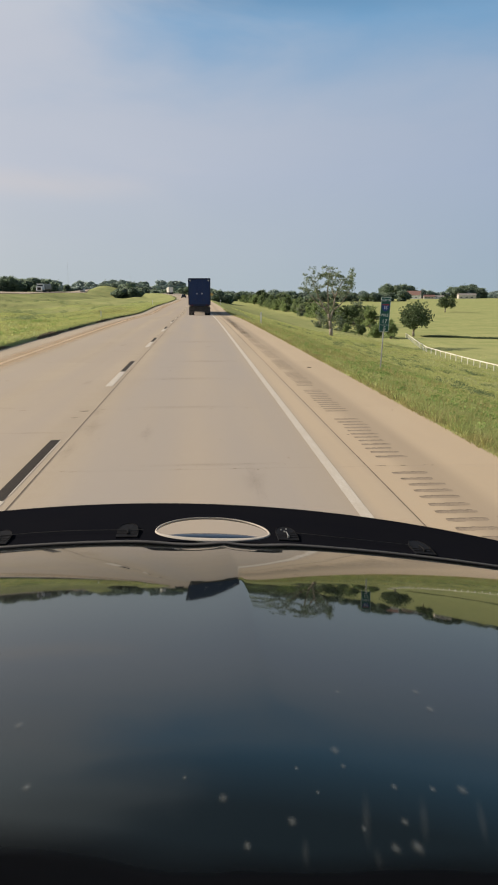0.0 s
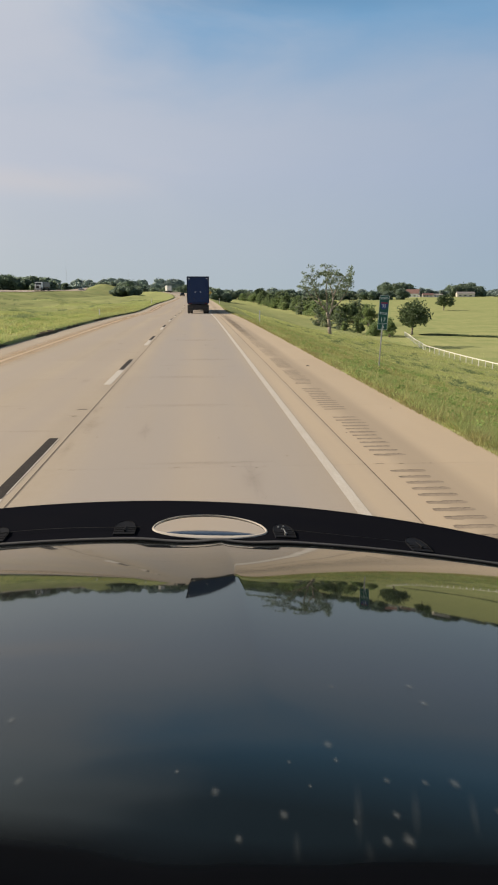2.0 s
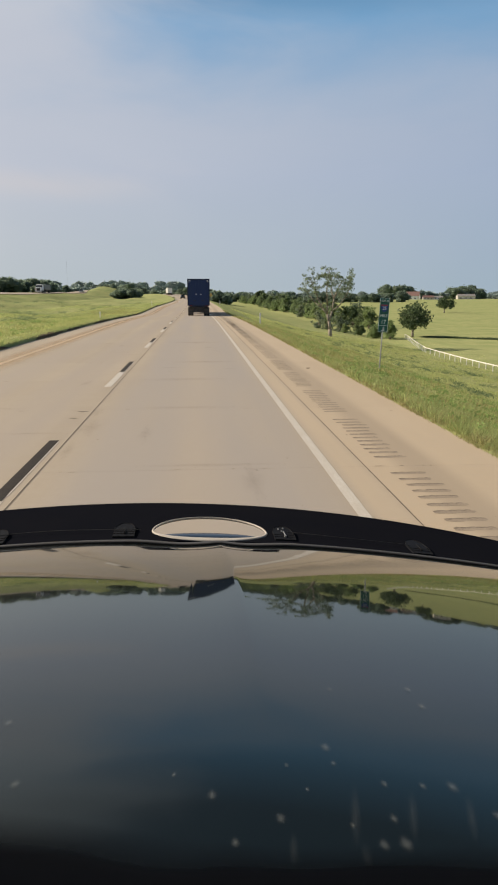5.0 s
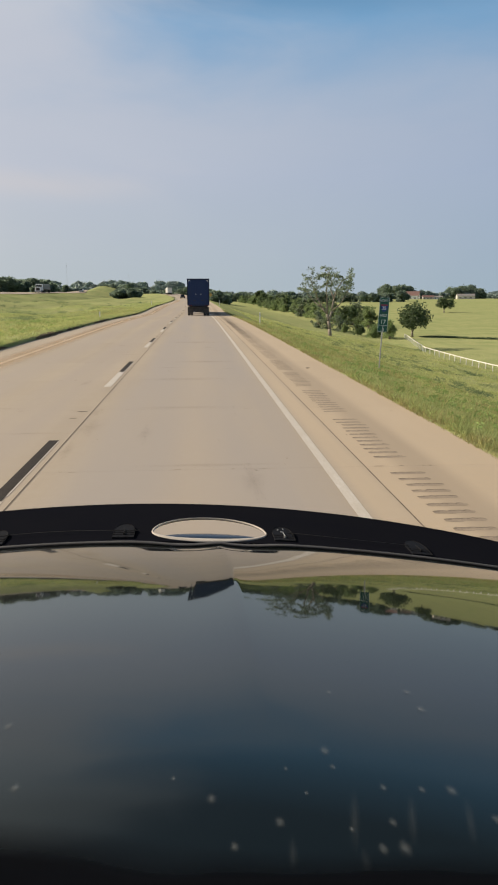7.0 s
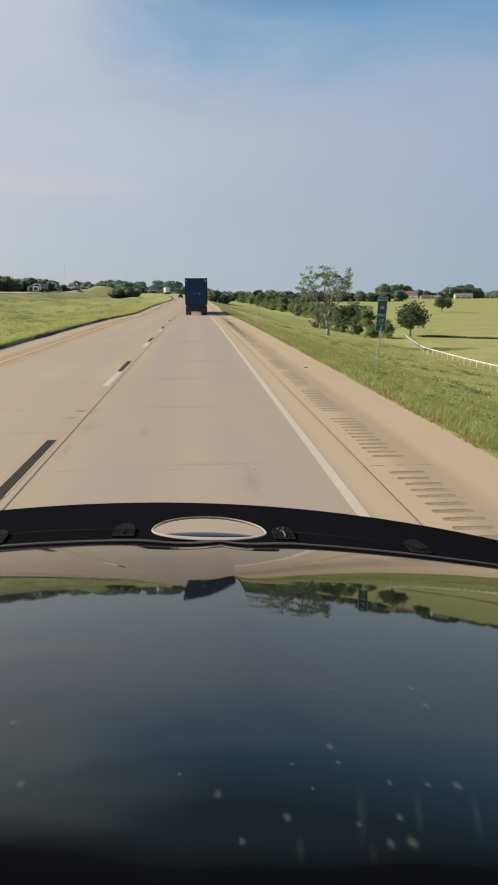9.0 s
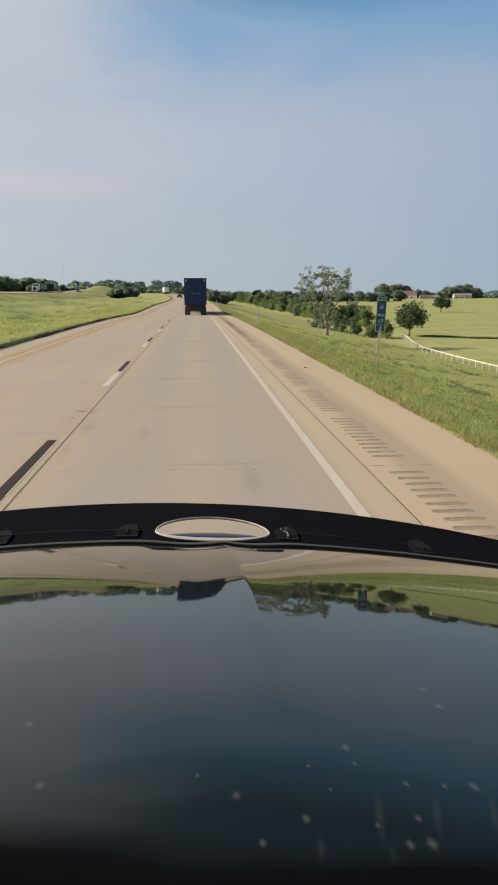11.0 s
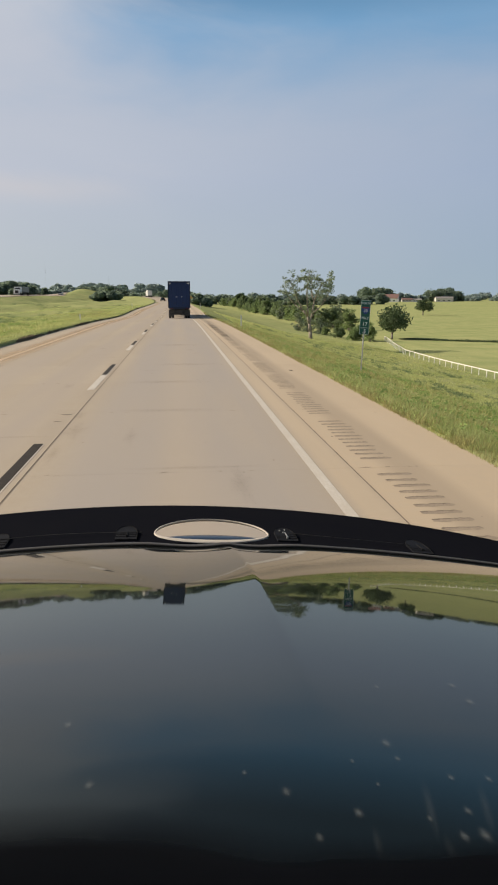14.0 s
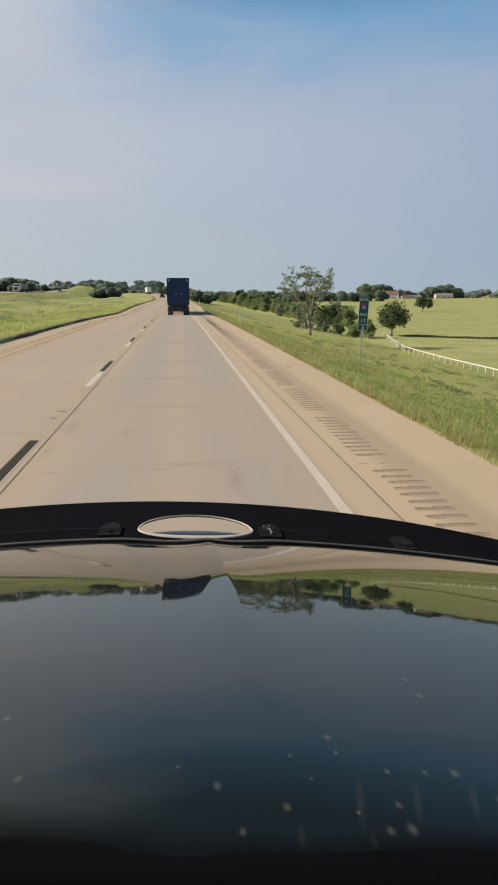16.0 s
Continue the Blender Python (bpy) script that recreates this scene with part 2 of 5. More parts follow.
FENCE_W = material("white_fence_paint", (0.78, 0.76, 0.70), 0.5, ((2.0, 0.5, (0.62, 0.6, 0.54)),), obj_random=0.06)
TRUCK_BLUE = material("trailer_blue", (0.011, 0.030, 0.105), 0.5, ((1.2, 0.5, (0.016, 0.036, 0.10)), (9.0, 0.4, (0.022, 0.038, 0.085))), spec=0.25)
TRUCK_EDGE = material("trailer_frame_blue", (0.012, 0.022, 0.055), 0.4, ((3.0, 0.5, (0.02, 0.028, 0.05)),), spec=0.2)
RUBBER = material("rubber", (0.018, 0.017, 0.016), 0.85, ((8.0, 0.6, (0.035, 0.032, 0.028)),))
FLAP = material("dusty_rubber_flap", (0.075, 0.07, 0.066), 0.85, ((6.0, 0.7, (0.04, 0.038, 0.036)),))
STEEL_DARK = material("dark_steel", (0.03, 0.03, 0.032), 0.55, ((5.0, 0.6, (0.06, 0.055, 0.05)),), metal=0.4)
STEEL = material("galvanised_steel", (0.45, 0.45, 0.44), 0.45, ((6.0, 0.6, (0.3, 0.3, 0.29)),), metal=0.8)
LAMP_RED = material("red_lens", (0.13, 0.012, 0.01), 0.25)
LAMP_W = material("pale_reflector", (0.62, 0.64, 0.66), 0.3, ((10.0, 0.3, (0.5, 0.5, 0.5)),))
WHITE_BODY = material("white_vehicle_paint", (0.75, 0.75, 0.74), 0.35, ((1.0, 0.4, (0.62, 0.61, 0.58)),), coat=0.3)
TRAILER_GREY = material("dull_grey_trailer", (0.16, 0.17, 0.17), 0.5, ((1.0, 0.5, (0.1, 0.11, 0.11)),))
GLASS_DARK = material("dark_window_glass", (0.015, 0.02, 0.025), 0.08, spec=0.6)
HOOD_PAINT = material("bonnet_paint", (0.0042, 0.0062, 0.0054), 0.03, ((1.5, 0.5, (0.0056, 0.0078, 0.0066)), (6.0, 0.4, (0.0032, 0.005, 0.0044))), spec=0.66)
wear_or_glare_band(HOOD_PAINT, -0.55, 0.62, (0.021, 0.022, 0.021))   # glare and dust on the driver's side, both painted into the colour
HOOD_PAINT.node_tree.nodes["Principled BSDF"].inputs["Sheen Weight"].default_value = 0.025   # dust film
HOOD_PAINT.node_tree.nodes["Principled BSDF"].inputs["Sheen Roughness"].default_value = 0.25
HOOD_PAINT.node_tree.nodes["Principled BSDF"].inputs["Sheen Tint"].default_value = (0.88, 1.0, 0.97, 1)
HOOD_PAINT.node_tree.nodes["Principled BSDF"].inputs["Specular Tint"].default_value = (0.86, 1.0, 0.93, 1)   # greenish tint put into the paint's reflections
SHIELD_BLACK = material("black_acrylic", (0.0074, 0.008, 0.0112), 0.6, ((5.0, 0.4, (0.0095, 0.0098, 0.012)),), spec=0.0)
RUBBER_LIP = material("grey_rubber_lip", (0.068, 0.065, 0.064), 0.5, ((2.2, 0.9, (0.03, 0.028, 0.027)), (14.0, 0.7, (0.055, 0.05, 0.046))), spec=0.15)
CUT_EDGE = material("pale_cut_edge", (0.66, 0.60, 0.53), 0.6, ((30.0, 0.6, (0.5, 0.45, 0.39)),), translucent=0.3)
REFLECTED_BLUE = material("reflected_blue", (0.012, 0.022, 0.042), 0.22, ((8.0, 0.5, (0.02, 0.034, 0.058)),), spec=0.35)
CLEAR_PLASTIC = material("smoked_bracket", (0.0095, 0.010, 0.0125), 0.6, ((40.0, 0.8, (0.014, 0.014, 0.016)),), spec=0.05)
BRACKET_RIB = material("bracket_edge", (0.022, 0.022, 0.023), 0.7, ((60.0, 0.8, (0.011, 0.011, 0.012)),), spec=0.03)
DASH = material("black_dashboard", (0.08, 0.08, 0.085), 0.9, ((30.0, 0.4, (0.10, 0.10, 0.10)),), spec=0.05, bump=(300, 0.2, 0.001))


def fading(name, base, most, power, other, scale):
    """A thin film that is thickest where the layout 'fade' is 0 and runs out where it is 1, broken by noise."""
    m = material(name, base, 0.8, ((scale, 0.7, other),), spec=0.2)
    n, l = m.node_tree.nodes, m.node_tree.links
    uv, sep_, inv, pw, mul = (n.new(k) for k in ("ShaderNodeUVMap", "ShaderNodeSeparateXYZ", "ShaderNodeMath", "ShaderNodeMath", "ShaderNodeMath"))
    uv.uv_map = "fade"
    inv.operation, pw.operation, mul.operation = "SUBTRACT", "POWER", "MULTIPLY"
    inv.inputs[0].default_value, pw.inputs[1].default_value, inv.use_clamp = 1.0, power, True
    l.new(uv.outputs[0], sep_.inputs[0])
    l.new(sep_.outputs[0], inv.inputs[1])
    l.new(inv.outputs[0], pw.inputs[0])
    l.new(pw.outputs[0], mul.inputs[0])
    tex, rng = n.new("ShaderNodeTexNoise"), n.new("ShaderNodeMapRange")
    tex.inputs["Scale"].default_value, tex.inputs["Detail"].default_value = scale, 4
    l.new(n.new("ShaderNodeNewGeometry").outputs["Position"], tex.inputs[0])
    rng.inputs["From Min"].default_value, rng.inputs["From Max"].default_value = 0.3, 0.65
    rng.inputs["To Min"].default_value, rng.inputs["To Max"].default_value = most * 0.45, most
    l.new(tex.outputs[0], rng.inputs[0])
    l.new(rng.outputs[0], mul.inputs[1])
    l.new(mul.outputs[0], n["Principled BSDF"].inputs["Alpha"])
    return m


SPLAT = fading("dried_splash", (0.40, 0.43, 0.43), 0.24, 1.7, (0.30, 0.31, 0.31), 420)
# windscreen reflections painted as pale streaks on the bonnet
REFLECTION_STREAK = fading("reflection_streak", (0.38, 0.40, 0.40), 0.055, 1.2, (0.28, 0.30, 0.31), 260)
SMUDGE = fading("road_smudge", (0.13, 0.11, 0.09), 0.15, 1.3, (0.2, 0.165, 0.13), 9)
# soft dark film, stands in for the dashboard's blurred upper edge
SOFT_EDGE = fading("windscreen_border", (0.085, 0.085, 0.095), 1.9, 1.0, (0.07, 0.07, 0.078), 5)
SOFT_EDGE.node_tree.nodes["Principled BSDF"].inputs["Specular IOR Level"].default_value = 0.0
SIGN_GREEN = material("green_sign_sheet", (0.004, 0.085, 0.062), 0.4, ((3.0, 0.3, (0.006, 0.1, 0.075)),))
SIGN_WHITE = material("white_sign_sheet", (0.75, 0.77, 0.76), 0.4)
SIGN_BLUE = material("blue_sign_sheet", (0.012, 0.04, 0.21), 0.4)
SIGN_RED = material("red_sign_sheet", (0.32, 0.03, 0.035), 0.4)
SIGN_YELLOW = material("yellow_sign_sheet", (0.48, 0.32, 0.10), 0.45)
BRICK_WALL = material("pale_house_wall", (0.62, 0.58, 0.52), 0.8, ((0.6, 0.4, (0.5, 0.45, 0.4)),))
ROOF_RED = material("red_brown_roof", (0.20, 0.12, 0.105), 0.8, ((0.8, 0.5, (0.17, 0.08, 0.07)),))
ROOF_GREY = material("grey_roof", (0.28, 0.26, 0.25), 0.8, ((0.8, 0.5, (0.2, 0.19, 0.18)),))


# ---- building helpers ----
def fade_rings(bm, centre, reach, n=18, m=5, wobble=0.2, phase=0.0):
    """A patch of rings: reach(a, f) gives the point at angle a and fraction f; lays out 'fade' from middle to rim."""
    uv = bm.loops.layers.uv.new("fade")
    rings = [[bm.verts.new(centre)]]
    for k in range(1, m + 1):
        rings.append([bm.verts.new(reach(6.283185 * i / n, k / m * (1 + wobble * math.sin(2 * i + phase) * math.sin(0.7 * i + 2 * phase)))) for i in range(n)])
    for k in range(m):
        for i in range(n):
            j = (i + 1) % n
            vs_ = (rings[0][0], rings[1][i], rings[1][j]) if k == 0 else (rings[k][i], rings[k + 1][i], rings[k + 1][j], rings[k][j])
            vals = (0.0, 1 / m, 1 / m) if k == 0 else (k / m, (k + 1) / m, (k + 1) / m, k / m)
            for loop, val in zip(bm.faces.new(vs_).loops, vals):
                loop[uv].uv = (val, 0.0)
    return bm


def part(name, bm, mat, parent=None, label="", smooth=False):
    me = bpy.data.meshes.new(name)
    bm.to_mesh(me)
    bm.free()
    if smooth:
        me.polygons.foreach_set("use_smooth", [True] * len(me.polygons))
    me.materials.append(mat)
    ob = new(name, me)
    ob.parent = parent
    if label:
        tagged(ob, label)
    return ob


def from_arrays(name, verts, faces, mat, parent=None, smooth=False):
    me = bpy.data.meshes.new(name)
    me.from_pydata([tuple(v) for v in verts], [], [tuple(int(i) for i in f) for f in faces])
    me.update()
    if smooth:
        me.polygons.foreach_set("use_smooth", [True] * len(me.polygons))
    me.materials.append(mat)
    ob = new(name, me)
    ob.parent = parent
    return ob


def thing(name, at, label, category, group="", rz=0.0):
    ob = new(name)
    ob.empty_display_size = 0.2
    ob.matrix_basis = pose(*at, 0, 0, rz)
    return tagged(ob, label, category, group)


def box(bm, x0, x1, y0, y1, z0, z1, bevel=0.0):
    r = bmesh.ops.create_cube(bm, size=1)
    for v in r["verts"]:
        v.co = Vector(((x0 + x1) / 2 + v.co.x * (x1 - x0), (y0 + y1) / 2 + v.co.y * (y1 - y0), (z0 + z1) / 2 + v.co.z * (z1 - z0)))
    if bevel:
        es = list({e for v in r["verts"] for e in v.link_edges})
        bmesh.ops.bevel(bm, geom=es, offset=bevel, segments=2, affect="EDGES", profile=0.6)
    return bm


def boxed(x0, x1, y0, y1, z0, z1, bevel=0.0):
    return box(bmesh.new(), x0, x1, y0, y1, z0, z1, bevel)


def rod(bm, a, b, r0, r1=None, n=8):
    a, b = Vector(a), Vector(b)
    r = bmesh.ops.create_cone(bm, cap_ends=True, segments=n, radius1=r0, radius2=r0 if r1 is None else r1, depth=(b - a).length)
    m = Matrix.Translation((a + b) / 2) @ (b - a).to_track_quat("Z", "Y").to_matrix().to_4x4()
    bmesh.ops.transform(bm, matrix=m, verts=r["verts"])
    return bm


# ---- the lie of the land ----
def bend(y):
    """Sideways shift of the road, which curves to the left far ahead."""
    y = np.asarray(y, float)
    return np.where(y < 215, 0.0, np.where(y < 515, -0.00030 * (y - 215) ** 2, -27.0 - 0.18 * (y - 515)))


def rise(y):
    """Height of the road: a shallow dip under the trailer ahead, then a long climb."""
    y = np.asarray(y, float)
    return np.where(y < 150, 0.0, np.where(y < 450, 3.0e-5 * (y - 150) ** 2, 2.7 + 0.0 * y)) - 0.34 * np.exp(-((y - 92) / 24) ** 2)


LX = [-4000, -1500, -400, -130, -72, -64, -60, -49, -46.5, -38.5, -29, -18, -11, -8.4, -7.84]
LZ = [48, 16, 5.5, 3.4, 2.75, 2.75, 2.75, 2.3, 1.9, 0.2, -0.45, -0.4, 0.0, 0.19, 0.14]
RX = [3.92, 4.3, 8.2, 14, 27, 42, 52, 100, 290, 420, 800, 1600, 4000]
RZ = [0.0, -0.03, -1.2, -2.9, -6.3, -8.4, -8.2, -7.6, -5.2, -4.6, -3.0, -1.0, 4]


def ground_z(x, y):
    x, y = np.asarray(x, float), np.asarray(y, float)
    q = x - bend(y)
    left = np.interp(q, LX, LZ)
    right = np.interp(q, RX, RZ)
    ease = np.interp(y, [-80, 165, 443, 900], [1, 1, 0.82, 0.8])
    right = np.where(right < 0, right * ease, right)
    z = np.where(q < -7.8, left, np.where(q > 3.9, right, -0.16)) + rise(y) * np.interp(q, [-70, -14, 60, 150], [0.3, 1.0, 1.0, 0.0])
    off = np.clip((np.abs(q + 2) - 9) / 12, 0, 1)
    swell = np.clip((-q - 11) / 8, 0, 1) * np.clip((q + 49) / 8, 0, 1)
    z = z + swell * (0.48 * np.sin(q * 0.21 + y * 0.035) * np.sin(y * 0.06 + 0.8) + 0.25 * np.sin(q * 0.45 - y * 0.09) + 0.09 * np.sin(y * 0.23 + q * 0.5))
    z = z + 4.6 * np.clip(1 - ((x + 48) / 12.5) ** 2, 0, 1) ** 1.4 * np.clip(1 - ((y - 385) / 42) ** 2, 0, 1) ** 1.2
    return z + off * (0.10 * np.sin(q * 0.31 + y * 0.05) * np.sin(y * 0.11 + 1.3) + 0.16 * np.sin(q * 0.09 + 2) * np.sin(y * 0.041))


def gz(x, y):
    return float(ground_z(x, y))


qs = sorted(set([-4300, -3000, -2000, -1300, -900, -600] + list(np.arange(-400, -130, 18.0)) + list(np.arange(-130, -98, 4.0)) + list(np.arange(-98, -70, 2.0))
                + list(np.arange(-70, -16, 1.5)) + list(np.arange(-16, -8.5, 0.7)) + [-8.4, -8.2, -8.0, -7.84, -7.8, -5, -2, 1, 3.9, 3.92, 4.1, 4.3]
                + list(np.arange(4.8, 12, 0.7)) + list(np.arange(12, 60, 1.6)) + list(np.arange(60, 140, 5.0)) + list(np.arange(140, 420, 16.0)) + [500, 650, 800, 1100, 1600, 2200, 3000, 4300]))
ysg = list(np.arange(-60, 160, 2.0)) + list(np.arange(160, 420, 5.0)) + list(np.arange(420, 900, 20.0)) + [900, 1000, 1150, 1300, 1600, 2000, 2500, 3100, 3900, 4600]
Q, Y = np.meshgrid(np.array(qs), np.array(ysg))
X = Q + bend(Y)
Z = ground_z(X, Y)
nx, ny = len(qs), len(ysg)
idx = np.arange(nx * ny).reshape(ny, nx)
faces = np.stack([idx[:-1, :-1], idx[:-1, 1:], idx[1:, 1:], idx[1:, :-1]], -1).reshape(-1, 4)
ground = from_arrays("ground", np.stack([X, Y, Z], -1).reshape(-1, 3), faces, GRASS_GROUND, smooth=True)
tagged(ground, "rolling green and straw-yellow grassland beside the road", "ground", kind="structure")


def strip(name, q0, q1, y0, y1, lift, mat, parent, step=6.0, thick=0.0):
    """A ribbon along the road between two side distances."""
    n = max(1, int((y1 - y0) / step))
    yy = np.linspace(y0, y1, n + 1)
    c, r = bend(yy), rise(yy) + lift
    v = [p for i in range(n + 1) for p in ((q0 + c[i], yy[i], r[i]), (q1 + c[i], yy[i], r[i]))]
    f = [(2 * i, 2 * i + 1, 2 * i + 3, 2 * i + 2) for i in range(n)]
    if thick:
        k = len(v)
        v += [(a, b, z - thick) for a, b, z in v]
        f += [(2 * i, 2 * i + 2, k + 2 * i + 2, k + 2 * i) for i in range(n)] + [(2 * i + 1, k + 2 * i + 1, k + 2 * i + 3, 2 * i + 3) for i in range(n)]
    return from_arrays(name, v, f, mat, parent)


# ---- the carriageway ----
road = new("road")
tagged(road, "pale tan concrete highway with two lanes and shoulders", "road", kind="structure")
strip("road_bed", -7.84, 3.93, -30, 1500, -0.055, JOINT, road, 5.0)
COLS = ((-7.84, -1.972, CONCRETE), (-1.968, 2.078, CONCRETE), (2.082, 3.95, SHOULDER))
SLAB, S0, S1 = 4.572, -19.3, 118.0
rows_n = int((S1 - S0) / SLAB)
for q0, q1, mat in COLS:
    base = None
    for i in range(rows_n):
        y0 = S0 + i * SLAB
        if base is None:
            bm = boxed(q0, q1, 0.0, SLAB - 0.0014, -0.12, 0.0)
            bmesh.ops.bevel(bm, geom=[e for e in bm.edges if all(v.co.z > -0.01 for v in e.verts)], offset=0.001, segments=1, affect="EDGES")
            ob = part("slab", bm, mat, road)
            base = ob
        else:
            ob = new("slab", base.data)
            ob.parent = road
        za, zb = float(rise(y0)), float(rise(y0 + SLAB))
        ob.matrix_basis = pose(0, y0, za, math.degrees(math.atan2(zb - za, SLAB)))
    strip("far_slabs", q0, q1, S0 + rows_n * SLAB, 1400, 0.0, mat, road, 5.0, 0.12)

# sealed joints between the lanes
SEAL = material("dark_joint_seal", (0.10, 0.075, 0.055), 0.85, ((2.5, 0.7, (0.2, 0.15, 0.11)), (25, 0.5, (0.06, 0.05, 0.04))))
strip("joint_seal", -1.979, -1.961, -15, 400, 0.003, SEAL, road)
strip("joint_seal", 2.073, 2.087, -15, 400, 0.003, SEAL, road)

# painted lines
strip("edge_line", 1.54, 1.66, -15, 900, 0.004, PAINT_W, road)
strip("median_line", -6.30, -6.14, -15, 900, 0.004, PAINT_Y, road)
for k in range(0, 27):
    y0 = 3.83 + 12.19 * k
    strip("lane_dash", -2.225, -2.065, y0, y0 + 3.12, 0.004, PAINT_W, road, 3.2)
    strip("contrast_dash", -2.225, -2.085, y0 + 3.125, y0 + 6.17, 0.0045, PAINT_B, road, 3.2)
    strip("paint_edge", -2.083, -2.066, y0 + 3.3, y0 + 6.1, 0.004, PAINT_W, road, 3.0)

# pairs of dark patches for the hollows where raised lane markers have been torn out, in every other gap
SCAR = material("painted_hollow", (0.10, 0.078, 0.058), 0.95, ((18.0, 0.8, (0.2, 0.16, 0.115)), (70, 0.6, (0.06, 0.047, 0.036))), bump=(60, 0.8, 0.01))
CHIP = material("fresh_concrete_chip", (0.50, 0.435, 0.34), 0.9, ((30.0, 0.6, (0.4, 0.33, 0.25)),))


def scar(q, y, rx, ry, seed):
    """A flat ragged patch painted dark like a shaded hollow, with a pale chipped rim on its near side."""
    r = np.random.RandomState(seed)
    ring = [(q + rx * (1 + 0.14 * r.normal()) * math.cos(a), y + ry * (1 + 0.2 * r.normal()) * math.sin(a)) for a in np.linspace(0, 6.283, 17)[:-1]]
    for name, mat, grow, dy, z in (("scar_rim", CHIP, 1.12, -0.016, 0.0012), ("scar", SCAR, 1.0, 0.0, 0.0024)):
        bm = bmesh.new()
        outer = [bm.verts.new((q + (x - q) * grow, y + (v - y) * grow + dy, z + float(rise(y)))) for x, v in ring]
        inner = [bm.verts.new((q + (x - q) * 0.6, y + (v - y) * 0.6 + dy, z - 0.0008 + float(rise(y)))) for x, v in ring]
        for i in range(16):
            bm.faces.new((outer[i], outer[(i + 1) % 16], inner[(i + 1) % 16], inner[i]))
        bm.faces.new(inner)
        part(name, bm, mat, road)


for k in range(3):
    scar(-2.15, 12.55 + 24.38 * k, 0.105, 0.055, 60 + k)
    scar(-2.20, 11.85 + 24.38 * k, 0.075, 0.035, 70 + k)
    if k:
        scar(-2.12, 11.3 + 24.38 * k, 0.07, 0.05, 80 + k)

# rusty stain along the median's line
STAIN_Y = fading("rusty_stain", (0.50, 0.315, 0.15), 0.6, 1.4, (0.47, 0.33, 0.18), 0.35)
bm = bmesh.new()
uv = bm.loops.layers.uv.new("fade")
last = None
for y in np.arange(6.0, 240.0, 2.0):
    c, z0 = float(bend(y)), float(rise(y))
    row = [bm.verts.new((q + c, y, z0 + 0.0022)) for q in (-6.95, -6.55, -6.22, -5.95, -5.55)]
    if last:
        for k, (fa, fb) in enumerate(((1.0, 0.35), (0.35, 0.0), (0.0, 0.35), (0.35, 1.0))):
            for loop, val in zip(bm.faces.new((last[k], last[k + 1], row[k + 1], row[k])).loops, (fa, fb, fb, fa)):
                loop[uv].uv = (val, 0.0)
    last = row
part("stain", bm, STAIN_Y, road)

# rumble grooves in the shoulder, in groups of twelve: a flat worn bed, its depth painted as a broken dark lip on the
# far side
rg = np.random.RandomState(8)


def groove_meshes():
    """A few differently worn grooves: (bed, lip) meshes, the lip painted as edge shade."""
    kinds = []
    for k in range(5):
        bed, lip = bmesh.new(), bmesh.new()
        n = 12
        xs_ = np.linspace(2.33 + rg.uniform(-0.015, 0.015), 2.73 + rg.uniform(-0.03, 0.03), n)
        near = [-0.048 + rg.normal(0, 0.006) for _ in range(n)]
        far = [0.046 + rg.normal(0, 0.006) for _ in range(n)]
        near[0], far[0] = -0.036, 0.034
        near[-1], far[-1] = -0.02, 0.024
        rows = [[bed.verts.new((x, a + (b - a) * t, 0.0014)) for t in (0, 0.33, 0.66, 1)] for x, a, b in zip(xs_, near, far)]
        for r0, r1 in zip(rows, rows[1:]):
            for i in range(3):
                bed.faces.new((r0[i], r1[i], r1[i + 1], r0[i + 1]))
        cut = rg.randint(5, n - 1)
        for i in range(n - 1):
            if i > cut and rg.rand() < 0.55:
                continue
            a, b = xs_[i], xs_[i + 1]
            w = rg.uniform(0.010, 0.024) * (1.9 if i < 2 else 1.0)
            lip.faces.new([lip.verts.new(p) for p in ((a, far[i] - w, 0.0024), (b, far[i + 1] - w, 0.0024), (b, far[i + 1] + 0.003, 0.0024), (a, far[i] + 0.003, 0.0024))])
        kinds.append([bed, lip])
    return kinds


beds = []
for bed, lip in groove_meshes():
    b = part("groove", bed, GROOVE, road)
    beds.append((b, part("groove_lip", lip, GROOVE_SHADE, b)))
fresh = list(beds)
far_bm = bmesh.new()
for g in range(26):
    for j in range(12):
        y = 5.0 + g * 3.62 + j * 0.252
        if g < 9:
            b, l = fresh.pop() if fresh else (None, None)
            if b is None:
                src = beds[rg.randint(5)]
                b = new("groove", src[0].data)
                b.parent = road
                if g < 5:
                    l = new("groove_lip", src[1].data)
                    l.parent = b
            b.location = (rg.normal(0, 0.012), y + rg.normal(0, 0.008), 0)
        else:
            c = float(bend(y))
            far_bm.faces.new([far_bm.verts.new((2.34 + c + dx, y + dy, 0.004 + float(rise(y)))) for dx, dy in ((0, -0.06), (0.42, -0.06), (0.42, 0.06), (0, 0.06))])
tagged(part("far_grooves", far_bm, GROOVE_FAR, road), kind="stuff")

# dark spots, cracks and rubber marks on the concrete
rs = np.random.RandomState(5)
bm = bmesh.new()
for k in range(46):
    y = 6 + 50 * rs.rand() ** 1.4
    q = rs.choice([rs.uniform(-5, 1.5), rs.uniform(-1.6, 1.2), rs.uniform(1.8, 3.6)])
    r = rs.uniform(0.005, 0.019)
    n = 7
    bm.faces.new([bm.verts.new((q + r * rs.uniform(0.6, 1.4) * math.cos(6.283 * i / n), y + 1.4 * r * rs.uniform(0.6, 1.4) * math.sin(6.283 * i / n), 0.0035)) for i in range(n)])
tagged(part("road_specks", bm, STAIN, road), kind="stuff")


